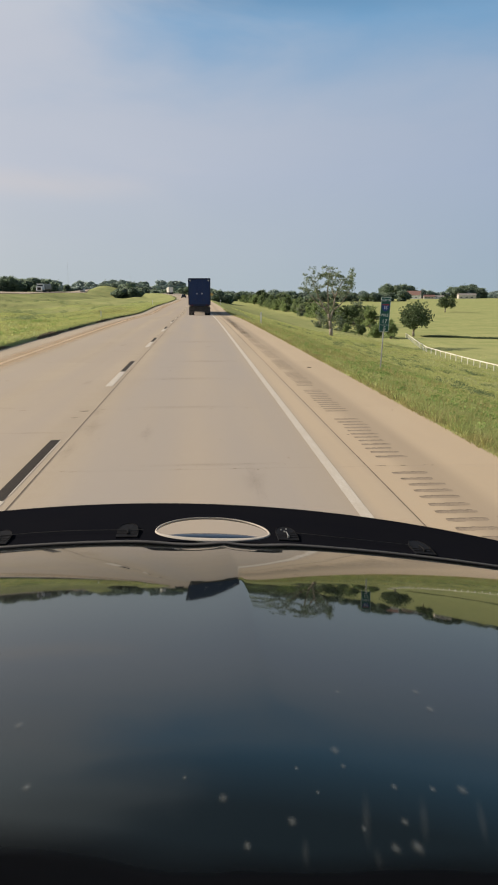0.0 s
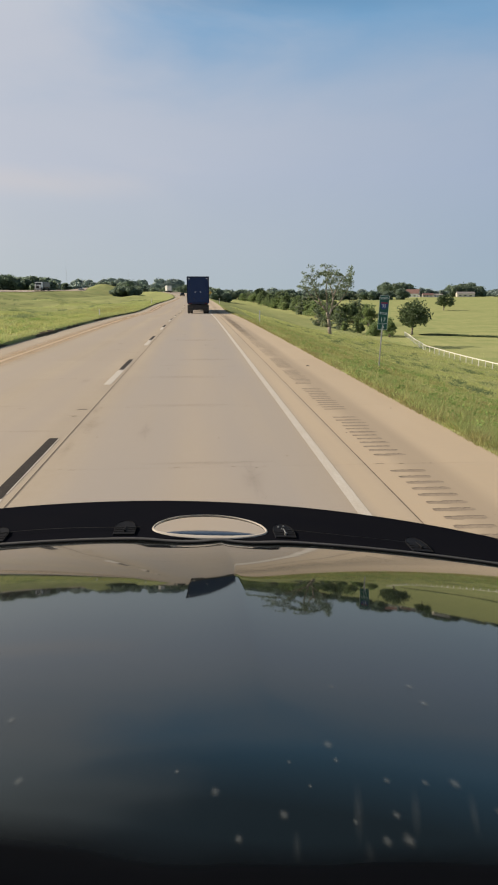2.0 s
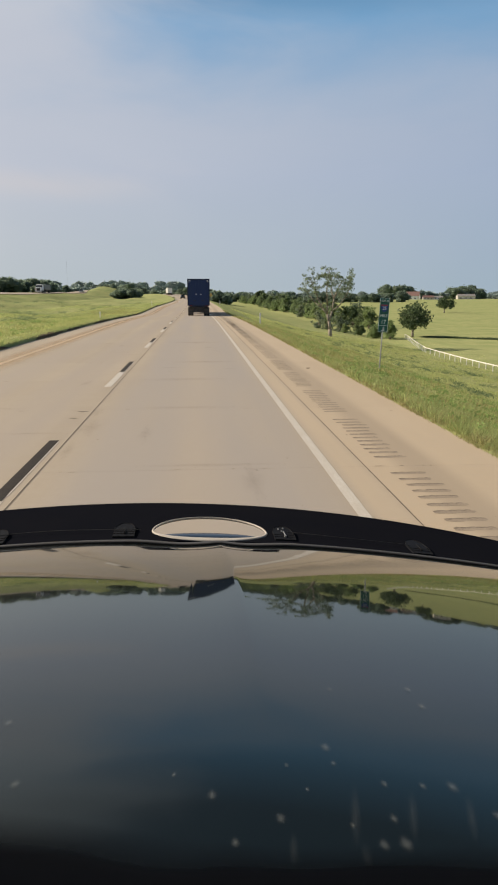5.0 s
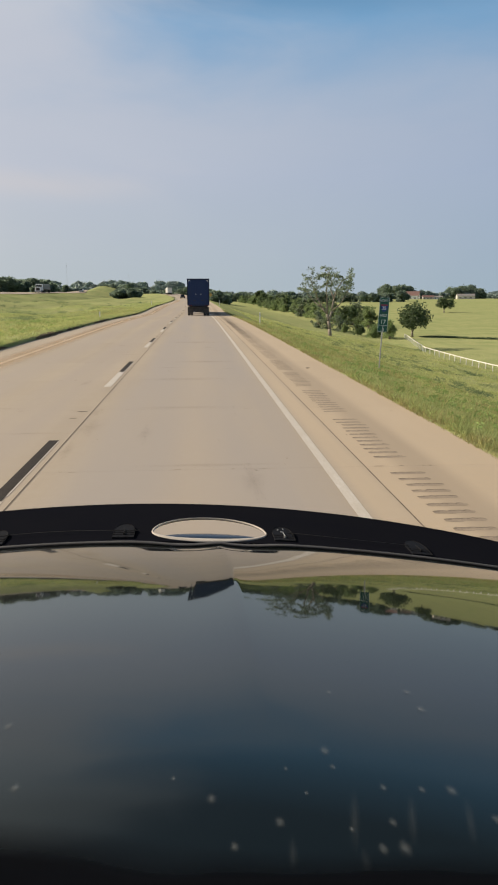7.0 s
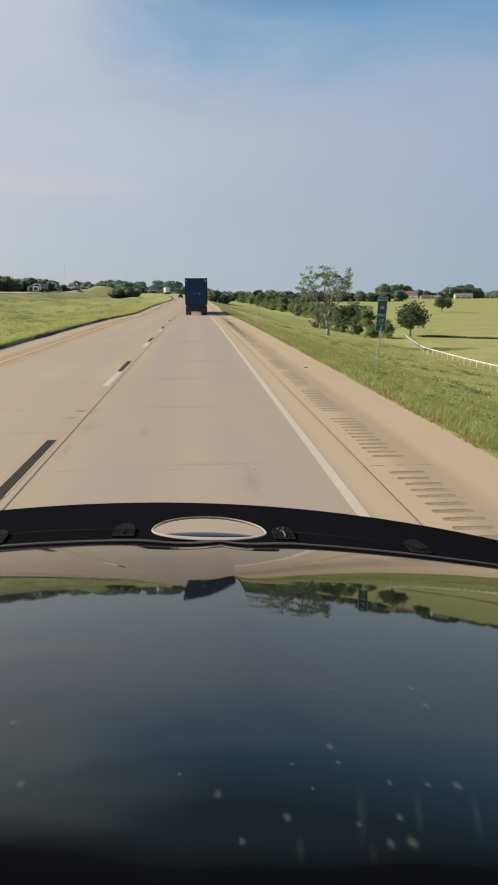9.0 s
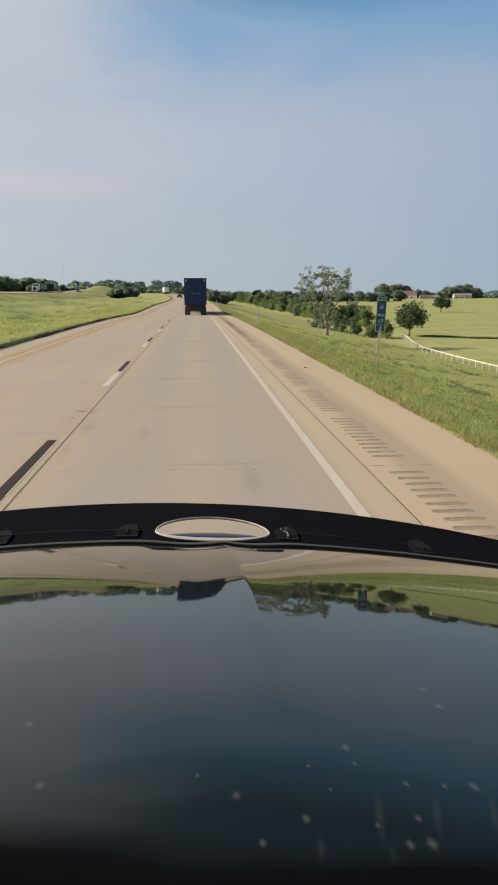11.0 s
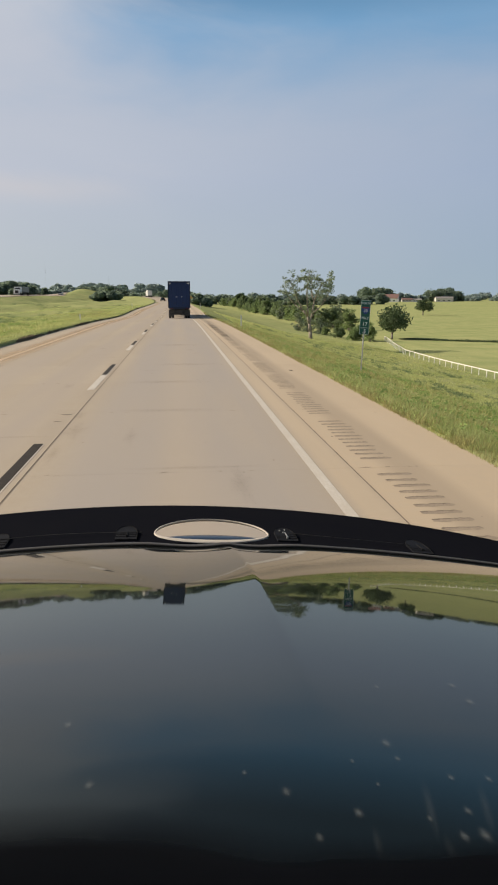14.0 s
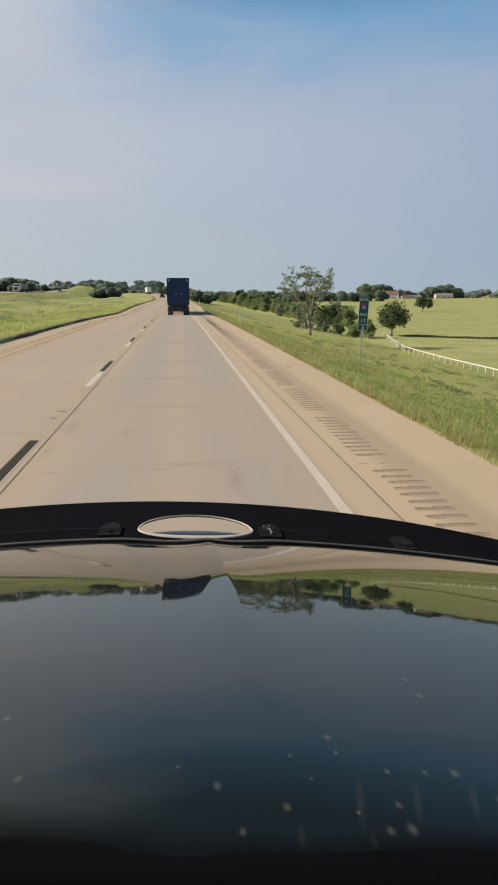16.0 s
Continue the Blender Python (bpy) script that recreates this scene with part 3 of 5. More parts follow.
rm = np.random.RandomState(15)
for k in range(26):
    along = k % 2
    cy_, cq = 7.5 + 34 * rm.rand() ** 1.5, rm.uniform(-5.5, 1.3)
    rx_, ry_ = (rm.uniform(0.06, 0.22), rm.uniform(0.25, 0.9)) if along else (rm.uniform(0.2, 0.8), rm.uniform(0.05, 0.14))
    part("smudge", fade_rings(bmesh.new(), (cq, cy_, 0.0012), lambda a, f: (cq + rx_ * f * math.cos(a), cy_ + ry_ * f * math.sin(a), 0.0012), wobble=0.4, phase=k), SMUDGE, road)
# broad faint bands of rubber and oil across the lane at some of the joints
for k, (cq, cy_, rx_, ry_) in enumerate(((-0.3, 12.9, 1.25, 0.2), (0.1, 8.35, 1.1, 0.1), (-0.4, 17.4, 1.3, 0.35), (0.2, 22.0, 1.2, 0.4), (-4.1, 13.0, 1.0, 0.14), (-0.1, 31.2, 1.3, 0.7))):
    part("smudge", fade_rings(bmesh.new(), (cq, cy_, 0.0018), lambda a, f: (cq + rx_ * f * math.cos(a), cy_ + ry_ * f * math.sin(a), 0.0018), n=28, wobble=0.35, phase=3 * k), SMUDGE, road)
# chipped edges along the nearest cross joints
bm = bmesh.new()
for j in range(12):
    y = S0 + SLAB * (j + 5)
    for k in range(16):
        q, w, h = rm.uniform(-7.0, 3.6), rm.uniform(0.02, 0.16), rm.uniform(0.008, 0.03)
        o = rm.normal(0, 0.012)
        bm.faces.new([bm.verts.new((q + dx * w, y - 0.002 + o + dy * h * rm.uniform(0.6, 1.2), 0.0025)) for dx, dy in ((-0.5, 0), (-0.2, -0.5), (0.3, -0.4), (0.5, 0.1), (0.15, 0.5), (-0.3, 0.45))])
tagged(part("joint_chips", bm, STAIN, road), kind="stuff")


def tyre_scrap(x, y, turn, size):
    """A curled strip of shed tyre tread."""
    root = thing("tyre_scrap", (x, y, 0.0), "curled black scrap of tyre tread on the shoulder", "tyre scrap", "tyre scraps", turn)
    bm = bmesh.new()
    prev = None
    for k in range(9):
        t = k / 8 - 0.5
        c = Vector((t * size, 0.5 * size * t * t, 0.004 + 0.05 * size * (2 * t) ** 4 * (0.4 if t < 0 else 1.0)))
        w = 0.22 * size * (1 - 0.7 * abs(t)) * (1.0 + 0.25 * math.sin(9 * t))
        row = [bm.verts.new(c + Vector((0, s * w, h))) for s, h in ((-1, 0.0), (1, 0.0), (1, 0.012), (-1, 0.012))]
        if prev:
            for i in range(4):
                bm.faces.new((prev[i], prev[(i + 1) % 4], row[(i + 1) % 4], row[i]))
        else:
            bm.faces.new(row[::-1])
        prev = row
    bm.faces.new(prev)
    bmesh.ops.recalc_face_normals(bm, faces=bm.faces)
    part("tread", bm, RUBBER, root)


tyre_scrap(3.22, 19.75, -12, 0.10)

# the opposite carriageway on its bank
opp = new("opposite_road")
tagged(opp, "pale concrete carriageway for the opposite direction", "road", kind="structure")
yy = np.linspace(-40, 900, 180)
v, f = [], []
for i, y in enumerate(yy):
    for q in (-60, -49.5):
        x = q + float(bend(y))
        v.append((x, y, gz(x, y) + 0.14))
f = [(2 * i, 2 * i + 1, 2 * i + 3, 2 * i + 2) for i in range(len(yy) - 1)]
from_arrays("carriageway", v, f, CONCRETE, opp)


# the median's crumbling earth edge, a hand's height above the concrete, painted dark for the overhang's shadow
SHADED_SOIL = material("shaded_soil", (0.105, 0.082, 0.05), 0.95, ((1.1, 0.8, (0.19, 0.16, 0.085)), (3.0, 0.7, (0.15, 0.115, 0.07)), (25, 0.6, (0.06, 0.048, 0.032))), bump=(30, 0.8, 0.03), spec=0.1)
re_ = np.random.RandomState(41)
yy = np.arange(-20, 330, 0.45)
wob = np.convolve(re_.normal(0, 1, len(yy) + 8), np.ones(9) / 3, "valid")
v, f = [], []
for i, y in enumerate(yy):
    c, z0 = float(bend(y)), float(rise(y))
    j = 0.075 * wob[i]
    v += [(-7.97 + c + 0.4 * j, y, z0 + 0.155 + 0.2 * j), (-7.87 + c + j, y, z0 + 0.085 + 0.3 * j), (-7.83 + c + j, y, z0 + 0.04), (-7.80 + c + 1.3 * j + 0.02 * re_.rand(), y, z0 + 0.003)]
f = [(4 * i + k, 4 * i + k + 1, 4 * i + k + 5, 4 * i + k + 4) for i in range(len(yy) - 1) for k in range(3)]
tagged(from_arrays("earth_edge", v, f, SHADED_SOIL), "crumbling earth edge, darkened for shade, between median grass and concrete", "soil", kind="structure")


# ---- grass ----
def patches(x, y, size, seed):
    """Smooth noise from -1 to 1 with lumps of the given size."""
    lattice = np.random.RandomState(seed).uniform(-1, 1, (64, 64))
    u, v = np.asarray(x) / size, np.asarray(y) / size
    i, j = np.floor(u).astype(int), np.floor(v).astype(int)
    a, b = u - i, v - j
    a, b = a * a * (3 - 2 * a), b * b * (3 - 2 * b)
    p = lambda m, n_: lattice[m % 64, n_ % 64]
    return (p(i, j) * (1 - a) + p(i + 1, j) * a) * (1 - b) + (p(i, j + 1) * (1 - a) + p(i + 1, j + 1) * a) * b


def blades(name, n, q_rng, y_rng, h_rng, w, mat, label, seed, near_pow=2.0, fade=0):
    r = np.random.RandomState(seed)
    y = y_rng[0] + (y_rng[1] - y_rng[0]) * r.rand(n) ** near_pow
    q = q_rng[0] + (q_rng[1] - q_rng[0]) * (1 - np.sqrt(r.rand(n)) if fade > 0 else np.sqrt(r.rand(n)) if fade < 0 else r.rand(n))
    patch = patches(q, y * 0.5, 1.3, seed) + 0.8 * patches(q, y * 0.5, 4.0, seed + 50)
    ok = patch + r.normal(0, 0.5, n) > -0.6
    q, y, patch = q[ok], y[ok], patch[ok]
    n = len(q)
    x = q + bend(y)
    z = ground_z(x, y) - 0.02
    far = np.clip(y / 20.0, 0.6, 5)
    h = r.uniform(*h_rng, n) * (0.8 + 0.3 * np.clip(patch, -1, 1))
    a = r.rand(n) * 6.283
    ww = w * far * r.uniform(0.6, 1.4, n)
    dx, dy = np.cos(a) * ww, np.sin(a) * ww
    lean = r.normal(0.08, 0.18, (n, 2)) * h[:, None]
    P = np.empty((n, 3, 3))
    P[:, 0] = np.stack([x - dx, y - dy, z], 1)
    P[:, 1] = np.stack([x + dx, y + dy, z], 1)
    P[:, 2] = np.stack([x + lean[:, 0], y + lean[:, 1], z + h], 1)
    ob = from_arrays(name, P.reshape(-1, 3), np.arange(3 * n).reshape(-1, 3), mat)
    return tagged(ob, label, "grass", kind="stuff")


blades("verge_grass", 90000, (4.1, 11.5), (7, 75), (0.05, 0.17), 0.008, BLADES, "thick green roadside grass on the embankment", 11)
blades("embankment_grass", 90000, (8, 52), (22, 170), (0.08, 0.2), 0.010, SEED_GRASS, "rough green grass down the slope", 12, 1.4, 1)
blades("straw_grass", 16000, (4.15, 12), (7, 90), (0.1, 0.34), 0.0055, STRAW, "dry straw-coloured grass among the green", 13)
blades("edge_grass", 30000, (3.84, 4.5), (7, 110), (0.04, 0.13), 0.006, EDGE, "short yellowed grass along the shoulder edge", 14)
blades("median_grass", 90000, (-37, -7.75), (20, 190), (0.05, 0.17), 0.010, BLADES, "green median grass with yellow patches", 15, 1.3, -1)
blades("median_edge_grass", 20000, (-8.3, -7.68), (20, 140), (0.06, 0.24), 0.008, BLADES, "uneven tufts along the median edge", 17, 1.5)
blades("median_straw", 12000, (-16, -7.8), (20, 120), (0.08, 0.24), 0.007, STRAW, "dry straw-coloured grass in the median", 16, 1.6)


def tufts(name, n, per, q_rng, y_rng, h_rng, w, mat, label, seed, near_pow=1.6):
    """Bunches of blades that fan out from one root."""
    r = np.random.RandomState(seed)
    y = y_rng[0] + (y_rng[1] - y_rng[0]) * r.rand(n) ** near_pow
    q = q_rng[0] + (q_rng[1] - q_rng[0]) * r.rand(n)
    lush = patches(q, y * 0.5, 1.7, seed) + 0.7 * patches(q, y, 0.6, seed + 50)
    ok = lush + r.normal(0, 0.6, n) > -0.35
    q, y, lush = q[ok], y[ok], lush[ok]
    big = np.clip(1.0 + 0.35 * lush, 0.6, 1.7)
    far = np.clip(y / 22.0, 0.7, 4)
    q, y, big, far = (np.repeat(a, per) for a in (q, y, big, far))
    n = len(q)
    a, out = r.rand(n) * 6.283, r.rand(n)
    h = r.uniform(*h_rng, n) * big * (1.1 - 0.4 * out)
    q = q + 0.07 * big * out * np.cos(a)
    y = y + 0.07 * big * out * np.sin(a)
    x = q + bend(y)
    z = ground_z(x, y) - 0.015
    ww = w * far * r.uniform(0.7, 1.3, n)
    dx, dy = -np.sin(a) * ww, np.cos(a) * ww
    lx, ly = np.cos(a) * h * out * 0.75, np.sin(a) * h * out * 0.75
    P = np.empty((n, 4, 3))
    P[:, 0] = np.stack([x - dx, y - dy, z], 1)
    P[:, 1] = np.stack([x + dx, y + dy, z], 1)
    P[:, 2] = np.stack([x + dx * 0.7 + lx * 0.4, y + dy * 0.7 + ly * 0.4, z + h * 0.6], 1)
    P[:, 3] = np.stack([x + lx, y + ly, z + h], 1)
    return tagged(from_arrays(name, P.reshape(-1, 3), np.arange(4 * n).reshape(-1, 4), mat), label, "grass", kind="stuff")


tufts("verge_tufts", 34000, 9, (4.05, 13), (9, 62), (0.05, 0.15), 0.0055, BLADES, "bunches of green grass on the verge", 21)
tufts("edge_tufts", 2600, 8, (3.88, 4.25), (9, 62), (0.05, 0.13), 0.005, EDGE, "worn brownish tufts along the shoulder edge", 26)
tufts("straw_tufts", 5200, 7, (3.95, 13), (9, 62), (0.08, 0.24), 0.0035, STRAW, "bunches of dry yellow grass on the verge", 22)
tufts("slope_tufts", 20000, 7, (8, 42), (20, 140), (0.08, 0.22), 0.007, SEED_GRASS, "bunches of rough grass down the slope", 23, 1.2)
tufts("median_tufts", 11000, 8, (-24, -8.0), (21, 110), (0.06, 0.17), 0.007, SEED_GRASS, "bunches of grass in the median", 24, 1.4)


def weeds(name, n, q_rng, y_rng, size, label, seed, mat=WEED):
    """Low broad-leaved weeds in patches."""
    r = np.random.RandomState(seed)
    centres, radii = [], []
    while len(centres) < n:
        q0, y0 = r.uniform(*q_rng), y_rng[0] + (y_rng[1] - y_rng[0]) * r.rand() ** 1.5
        for _ in range(r.randint(3, 14)):
            q, y = q0 + r.normal(0, 0.35), y0 + r.normal(0, 0.9)
            if q < q_rng[0] - 0.05:
                continue
            x = q + float(bend(y))
            h = size * r.uniform(0.5, 1.3)
            centres.append((x, y, gz(x, y) + h * 0.45))
            radii.append((h, h, h * 0.55))
    V, F = leaf_cloud(r, centres, radii, 34, 0.028)
    return tagged(from_arrays(name, V, F, mat), label, "weeds", kind="stuff")


# ---- trees ----
def limbs(r, base, height, spread, levels, fork=3, thin=0.62, start=0.3, radius=0.16):
    """Forking limbs: a list of (a, b, ra, rb) and the tips."""
    segs, tips = [], []

    def grow(p, d, length, rad, level):
        n = 3
        for s in range(n):
            d = (d + Vector((r.normal(0, 0.12), r.normal(0, 0.12), 0.04))).normalized()
            q = p + d * length / n
            ra, rb = rad * (1 - 0.35 * s / n), rad * (1 - 0.35 * (s + 1) / n)
            segs.append((p, q, ra, rb))
            p = q
        if level == levels:
            tips.append(p)
            return
        if level >= levels - 2:
            tips.append(p)
        a0 = r.rand() * 6.28
        for k in range(fork):
            a = a0 + 6.283 * k / fork + r.normal(0, 0.3)
            side = Vector((math.cos(a), math.sin(a), 0))
            grow(p, (d * 1.0 + side * spread * r.uniform(0.6, 1.2)).normalized(), length * thin * r.uniform(0.8, 1.2), rb * 0.72, level + 1)

    grow(Vector(base), Vector((r.normal(0, 0.06), r.normal(0, 0.06), 1)).normalized(), height * start, radius, 0)
    return segs, tips


def leaf_cloud(r, centres, radii, per, size):
    """Small leaf-clump quads round each centre, turned at random."""
    c = np.repeat(np.array(centres), per, 0)
    rad = np.repeat(np.array(radii), per, 0)
    n = len(c)
    d = r.normal(0, 1, (n, 3))
    d /= np.linalg.norm(d, axis=1)[:, None]
    p = c + d * rad * (r.rand(n, 1) ** 0.45) * np.where(r.rand(n, 1) < 0.07, 1.22, 1.0)
    u = r.normal(0, 1, (n, 3))
    u /= np.linalg.norm(u, axis=1)[:, None]
    w = np.cross(u, r.normal(0, 1, (n, 3)))
    w /= np.linalg.norm(w, axis=1)[:, None]
    s = size * r.uniform(0.55, 1.35, (n, 1))
    P = np.stack([p - u * s - w * s * 0.5, p + u * s * 0.2 - w * s * 0.8, p + u * s + w * s * 0.3, p - u * s * 0.1 + w * s * 0.8], 1)
    return P.reshape(-1, 3), np.arange(4 * n).reshape(-1, 4)


weeds("verge_weeds", 1500, (4.2, 13), (10, 70), 0.15, "patches of darker broad-leaved weeds on the verge", 31)
weeds("slope_weeds", 1100, (12, 40), (28, 125), 0.3, "clumps of darker weeds down the slope", 33, LEAF_MID)
# dark strip of clumps imitating a tree's long shadow across the field
r = np.random.RandomState(37)
cs, rad = [], []
for k in range(420):
    f = r.rand()
    x, y = 55.5 + 26 * f + r.normal(0, 0.25), 165.5 - 26 * f + r.normal(0, 0.25)
    h = r.uniform(0.25, 0.55) * (0.5 + 0.5 * min(1.0, 4 * f))
    cs.append((x, y, gz(x, y) + 0.4 * h))
    rad.append((0.5, 0.4, h * 0.6))
V, F = leaf_cloud(r, cs, rad, 26, 0.09)
V[:, 2] = np.maximum(V[:, 2], ground_z(V[:, 0], V[:, 1]) + 0.01)
tagged(from_arrays("ditch_grass", V, F, LEAF_DARK), "dark leaf strip standing in for a long shadow in the field", "grass", kind="stuff")
weeds("median_weeds", 260, (-16, -8.2), (22, 80), 0.2, "patches of darker weeds in the median", 32)
# dark clumps strewn over the median to imitate its shaded hollows
weeds("swale_weeds", 1100, (-46, -14), (40, 200), 0.45, "dark weed clumps imitating shaded hollows in the median", 34, LEAF_MID)


def tree(label, h, spread, levels, leaf_r, per, leaf_size, leaf_mat, seed, radius=0.16, fork=3, thin=0.62, start=0.3, squash=0.7, category="tree", group="", name="tree"):
    r = np.random.RandomState(seed)
    segs, tips = limbs(r, (0, 0, -0.25), h, spread, levels, fork, thin, start, radius)
    top = max(t.z for t in tips)
    k = h / (top + leaf_r * 0.6)
    root = thing(name, (0, 0, 0), label, category, group)
    bm = bmesh.new()
    for a, b, ra, rb in segs:
        rod(bm, a * k, b * k, ra, rb, 6)
    part("trunk", bm, BARK, root, smooth=True)
    V, F = leaf_cloud(r, [tuple(t * k) for t in tips], [(leaf_r, leaf_r, leaf_r * squash)] * len(tips), per, leaf_size)
    V[:, 2] = np.maximum(V[:, 2], 0.05)
    from_arrays("crown", V, F, leaf_mat, root)
    return root


def put(ob, x, y, scale=1.0, turn=0.0, sink=0.05):
    ob.matrix_basis = pose(x, y, gz(x, y) - sink, 0, 0, turn) @ Matrix.Diagonal((scale, scale, scale, 1))
    return ob


def again(ob, x, y, scale=1.0, turn=0.0, wide=1.0, label=""):
    c = copy_thing(ob, Matrix())
    c.matrix_basis = pose(x, y, gz(x, y) - 0.05, 0, 0, turn) @ Matrix.Diagonal((scale * wide, scale * wide, scale, 1))
    if label:
        tagged(c, label)
    return c


def half_bare_tree(x, y, turn):
    """A tall thin-crowned tree: one trunk that forks low into long bare limbs with leaf tufts at their ends."""
    r = np.random.RandomState(29)
    root = thing("tree", (0, 0, 0), "tall sparse half-bare tree on the grassy embankment", "tree")
    trunk = [(0, 0, -0.3), (-0.12, 0, 1.6), (-0.35, 0.05, 3.2), (-0.7, 0.1, 4.6)]
    boughs = [[trunk[-1], (-1.7, 0.3, 5.8), (-2.7, 0.5, 7.8), (-3.6, 0.3, 9.8), (-4.5, 0.2, 11.8)],
              [trunk[-1], (-1.0, -0.6, 6.6), (-1.4, -1.2, 9.2), (-1.3, -1.4, 11.5), (-1.0, -1.5, 13.3)],
              [trunk[2], (0.3, 0.2, 5.2), (0.75, 0.5, 7.6), (1.5, 0.7, 9.6), (2.6, 0.6, 11.2), (4.1, 0.4, 12.0)],
              [(0.75, 0.5, 7.6), (0.5, 1.6, 9.3), (0.9, 2.6, 11.0), (1.2, 3.2, 12.3)],
              [(-1.7, 0.3, 5.8), (-3.0, 1.2, 6.9), (-4.2, 1.8, 8.4), (-4.8, 2.0, 9.4)],
              [(0.3, 0.2, 5.2), (1.6, -0.8, 6.5), (2.6, -1.6, 8.3), (3.3, -2.0, 10.1)]]
    bm = bmesh.new()
    for i, (a, b) in enumerate(zip(trunk, trunk[1:])):
        rod(bm, a, b, 0.40 - 0.06 * i, 0.35 - 0.06 * i, 9)
    tips = []
    for k, bough in enumerate(boughs):
        n = len(bough) - 1
        for i, (a, b) in enumerate(zip(bough, bough[1:])):
            a, b = Vector(a), Vector(b)
            r0 = 0.21 - 0.15 * i / n - (0.05 if k > 2 else 0)
            rod(bm, a, b, max(0.04, r0), max(0.03, r0 - 0.15 / n), 7)
            for _ in range(2 if i == 0 else 5):
                p = a.lerp(b, r.uniform(0.2, 1.0))
                d = Vector((r.normal(0, 1), r.normal(0, 1), r.uniform(-0.1, 1.0))).normalized()
                q = p + d * r.uniform(0.7, 1.7)
                rod(bm, p, q, 0.045, 0.02, 5)
                e = q + (d + Vector((r.normal(0, 0.7), r.normal(0, 0.7), r.normal(0.2, 0.3)))).normalized() * r.uniform(0.4, 1.0)
                rod(bm, q, e, 0.022, 0.012, 4)
                if i > 1:
                    tips += [q, e]
                elif r.rand() < (0.35 if i else 0.12):
                    tips.append(e)
        tips.append(Vector(bough[-1]))
    part("trunk", bm, BARK, root, smooth=True)
    radii = [(s, s, s * 0.62) for s in (r.uniform(0.4, 1.05) for _ in tips)]
    V, F = leaf_cloud(r, [tuple(p) for p in tips], radii, 40, 0.125)
    from_arrays("crown", V, F, LEAF_THIN, root)
    return put(root, x, y, 1.0, turn)


half_bare_tree(27.0, 138.0, 8)


def shrub(label, h, w, seed, mat, stems=7, per=62, leaf=0.16, group="trees at the foot of the embankment", lift=0.0, stem=0.07):
    """A many-stemmed bushy tree with leaves down to the ground."""
    r = np.random.RandomState(seed)
    root = thing("tree", (0, 0, 0), label, "tree", group)
    bm = bmesh.new()
    cs, rad = [], []
    for k in range(stems):
        a = 6.283 * k / stems + r.normal(0, 0.4)
        reach, top = w * r.uniform(0.2, 0.8), h * r.uniform(0.45, 0.85)
        p = Vector((0.15 * math.cos(a), 0.15 * math.sin(a), -0.2))
        for s in range(4):
            f = (s + 1) / 4
            q = Vector((reach * f ** (1.3 + lift) * math.cos(a + 0.15 * s), reach * f ** (1.3 + lift) * math.sin(a + 0.15 * s), top * f ** 0.9))
            rod(bm, p, q, stem * (1.1 - 0.25 * s), stem * (0.85 - 0.25 * s), 6)
            p = q
    for k in range(stems * 6):
        a, u, f = r.rand() * 6.283, r.rand() ** 0.5, r.rand() ** 0.8
        size = w * r.uniform(0.15, 0.36)
        wide = w * (1.0 - 0.6 * f ** 1.8 - (0.35 * (1 - f) ** 3 if lift else 0)) * (0.68 + 0.22 * math.sin(3 * a + seed) + 0.12 * math.sin(5 * a + 2 * seed))
        cs.append((wide * u * math.cos(a), wide * u * math.sin(a), size * 0.4 + lift + (h * (0.86 + 0.16 * math.sin(2 * a + 1.7 * seed)) - size - lift) * f))
        rad.append((size, size, size * r.uniform(0.6, 0.95)))
    part("trunk", bm, BARK, root, smooth=True)
    V, F = leaf_cloud(r, cs, rad, per, leaf)
    V[:, 2] = np.maximum(V[:, 2], 0.03)
    from_arrays("crown", V, F, mat, root)
    return root


oak = shrub("dense dark round oak beside the white fence", 8.6, 5.0, 33, LEAF_DARK, 10, 90, 0.19, "", 1.9, 0.15)
oak.matrix_basis = pose(53.4, 167.0, gz(53.4, 167.0) - 0.1, 0, 0, 40) @ Matrix.Diagonal((1.27, 1.27, 1.04, 1))
again(oak, 118.0, 322.0, 0.95, 100, 1.3, "dark round oak standing alone in the field")
bush = shrub("bushy green tree in the hedgerow", 6.0, 3.0, 44, LEAF, group="hedgerow trees")
put(bush, 46.0, 161.0, 0.85)
bush_b = shrub("broad leafy green bush in the hedgerow", 4.8, 3.2, 45, LEAF, 9, group="hedgerow trees")
put(bush_b, 44.5, 168.0, 0.8)
bush_c = shrub("tall loose green tree in the hedgerow", 7.4, 2.8, 46, LEAF_THIN, 6, 60, 0.16, group="hedgerow trees")
put(bush_c, 51.0, 224.0, 1.0)
bush_d = shrub("dense dark green tree in the hedgerow", 6.6, 3.3, 47, LEAF_MID, 9, 80, 0.17, group="hedgerow trees", lift=0.5)
put(bush_d, 47.0, 236.0, 1.0)
cedar = tree("dark conical evergreen in the hedgerow", 9.0, 0.45, 4, 0.8, 45, 0.18, LEAF_DARK, 55, radius=0.2, fork=3, thin=0.7, start=0.3, squash=1.0, group="hedgerow trees")
put(cedar, 40.5, 440.0, 1.0)

rt = np.random.RandomState(77)
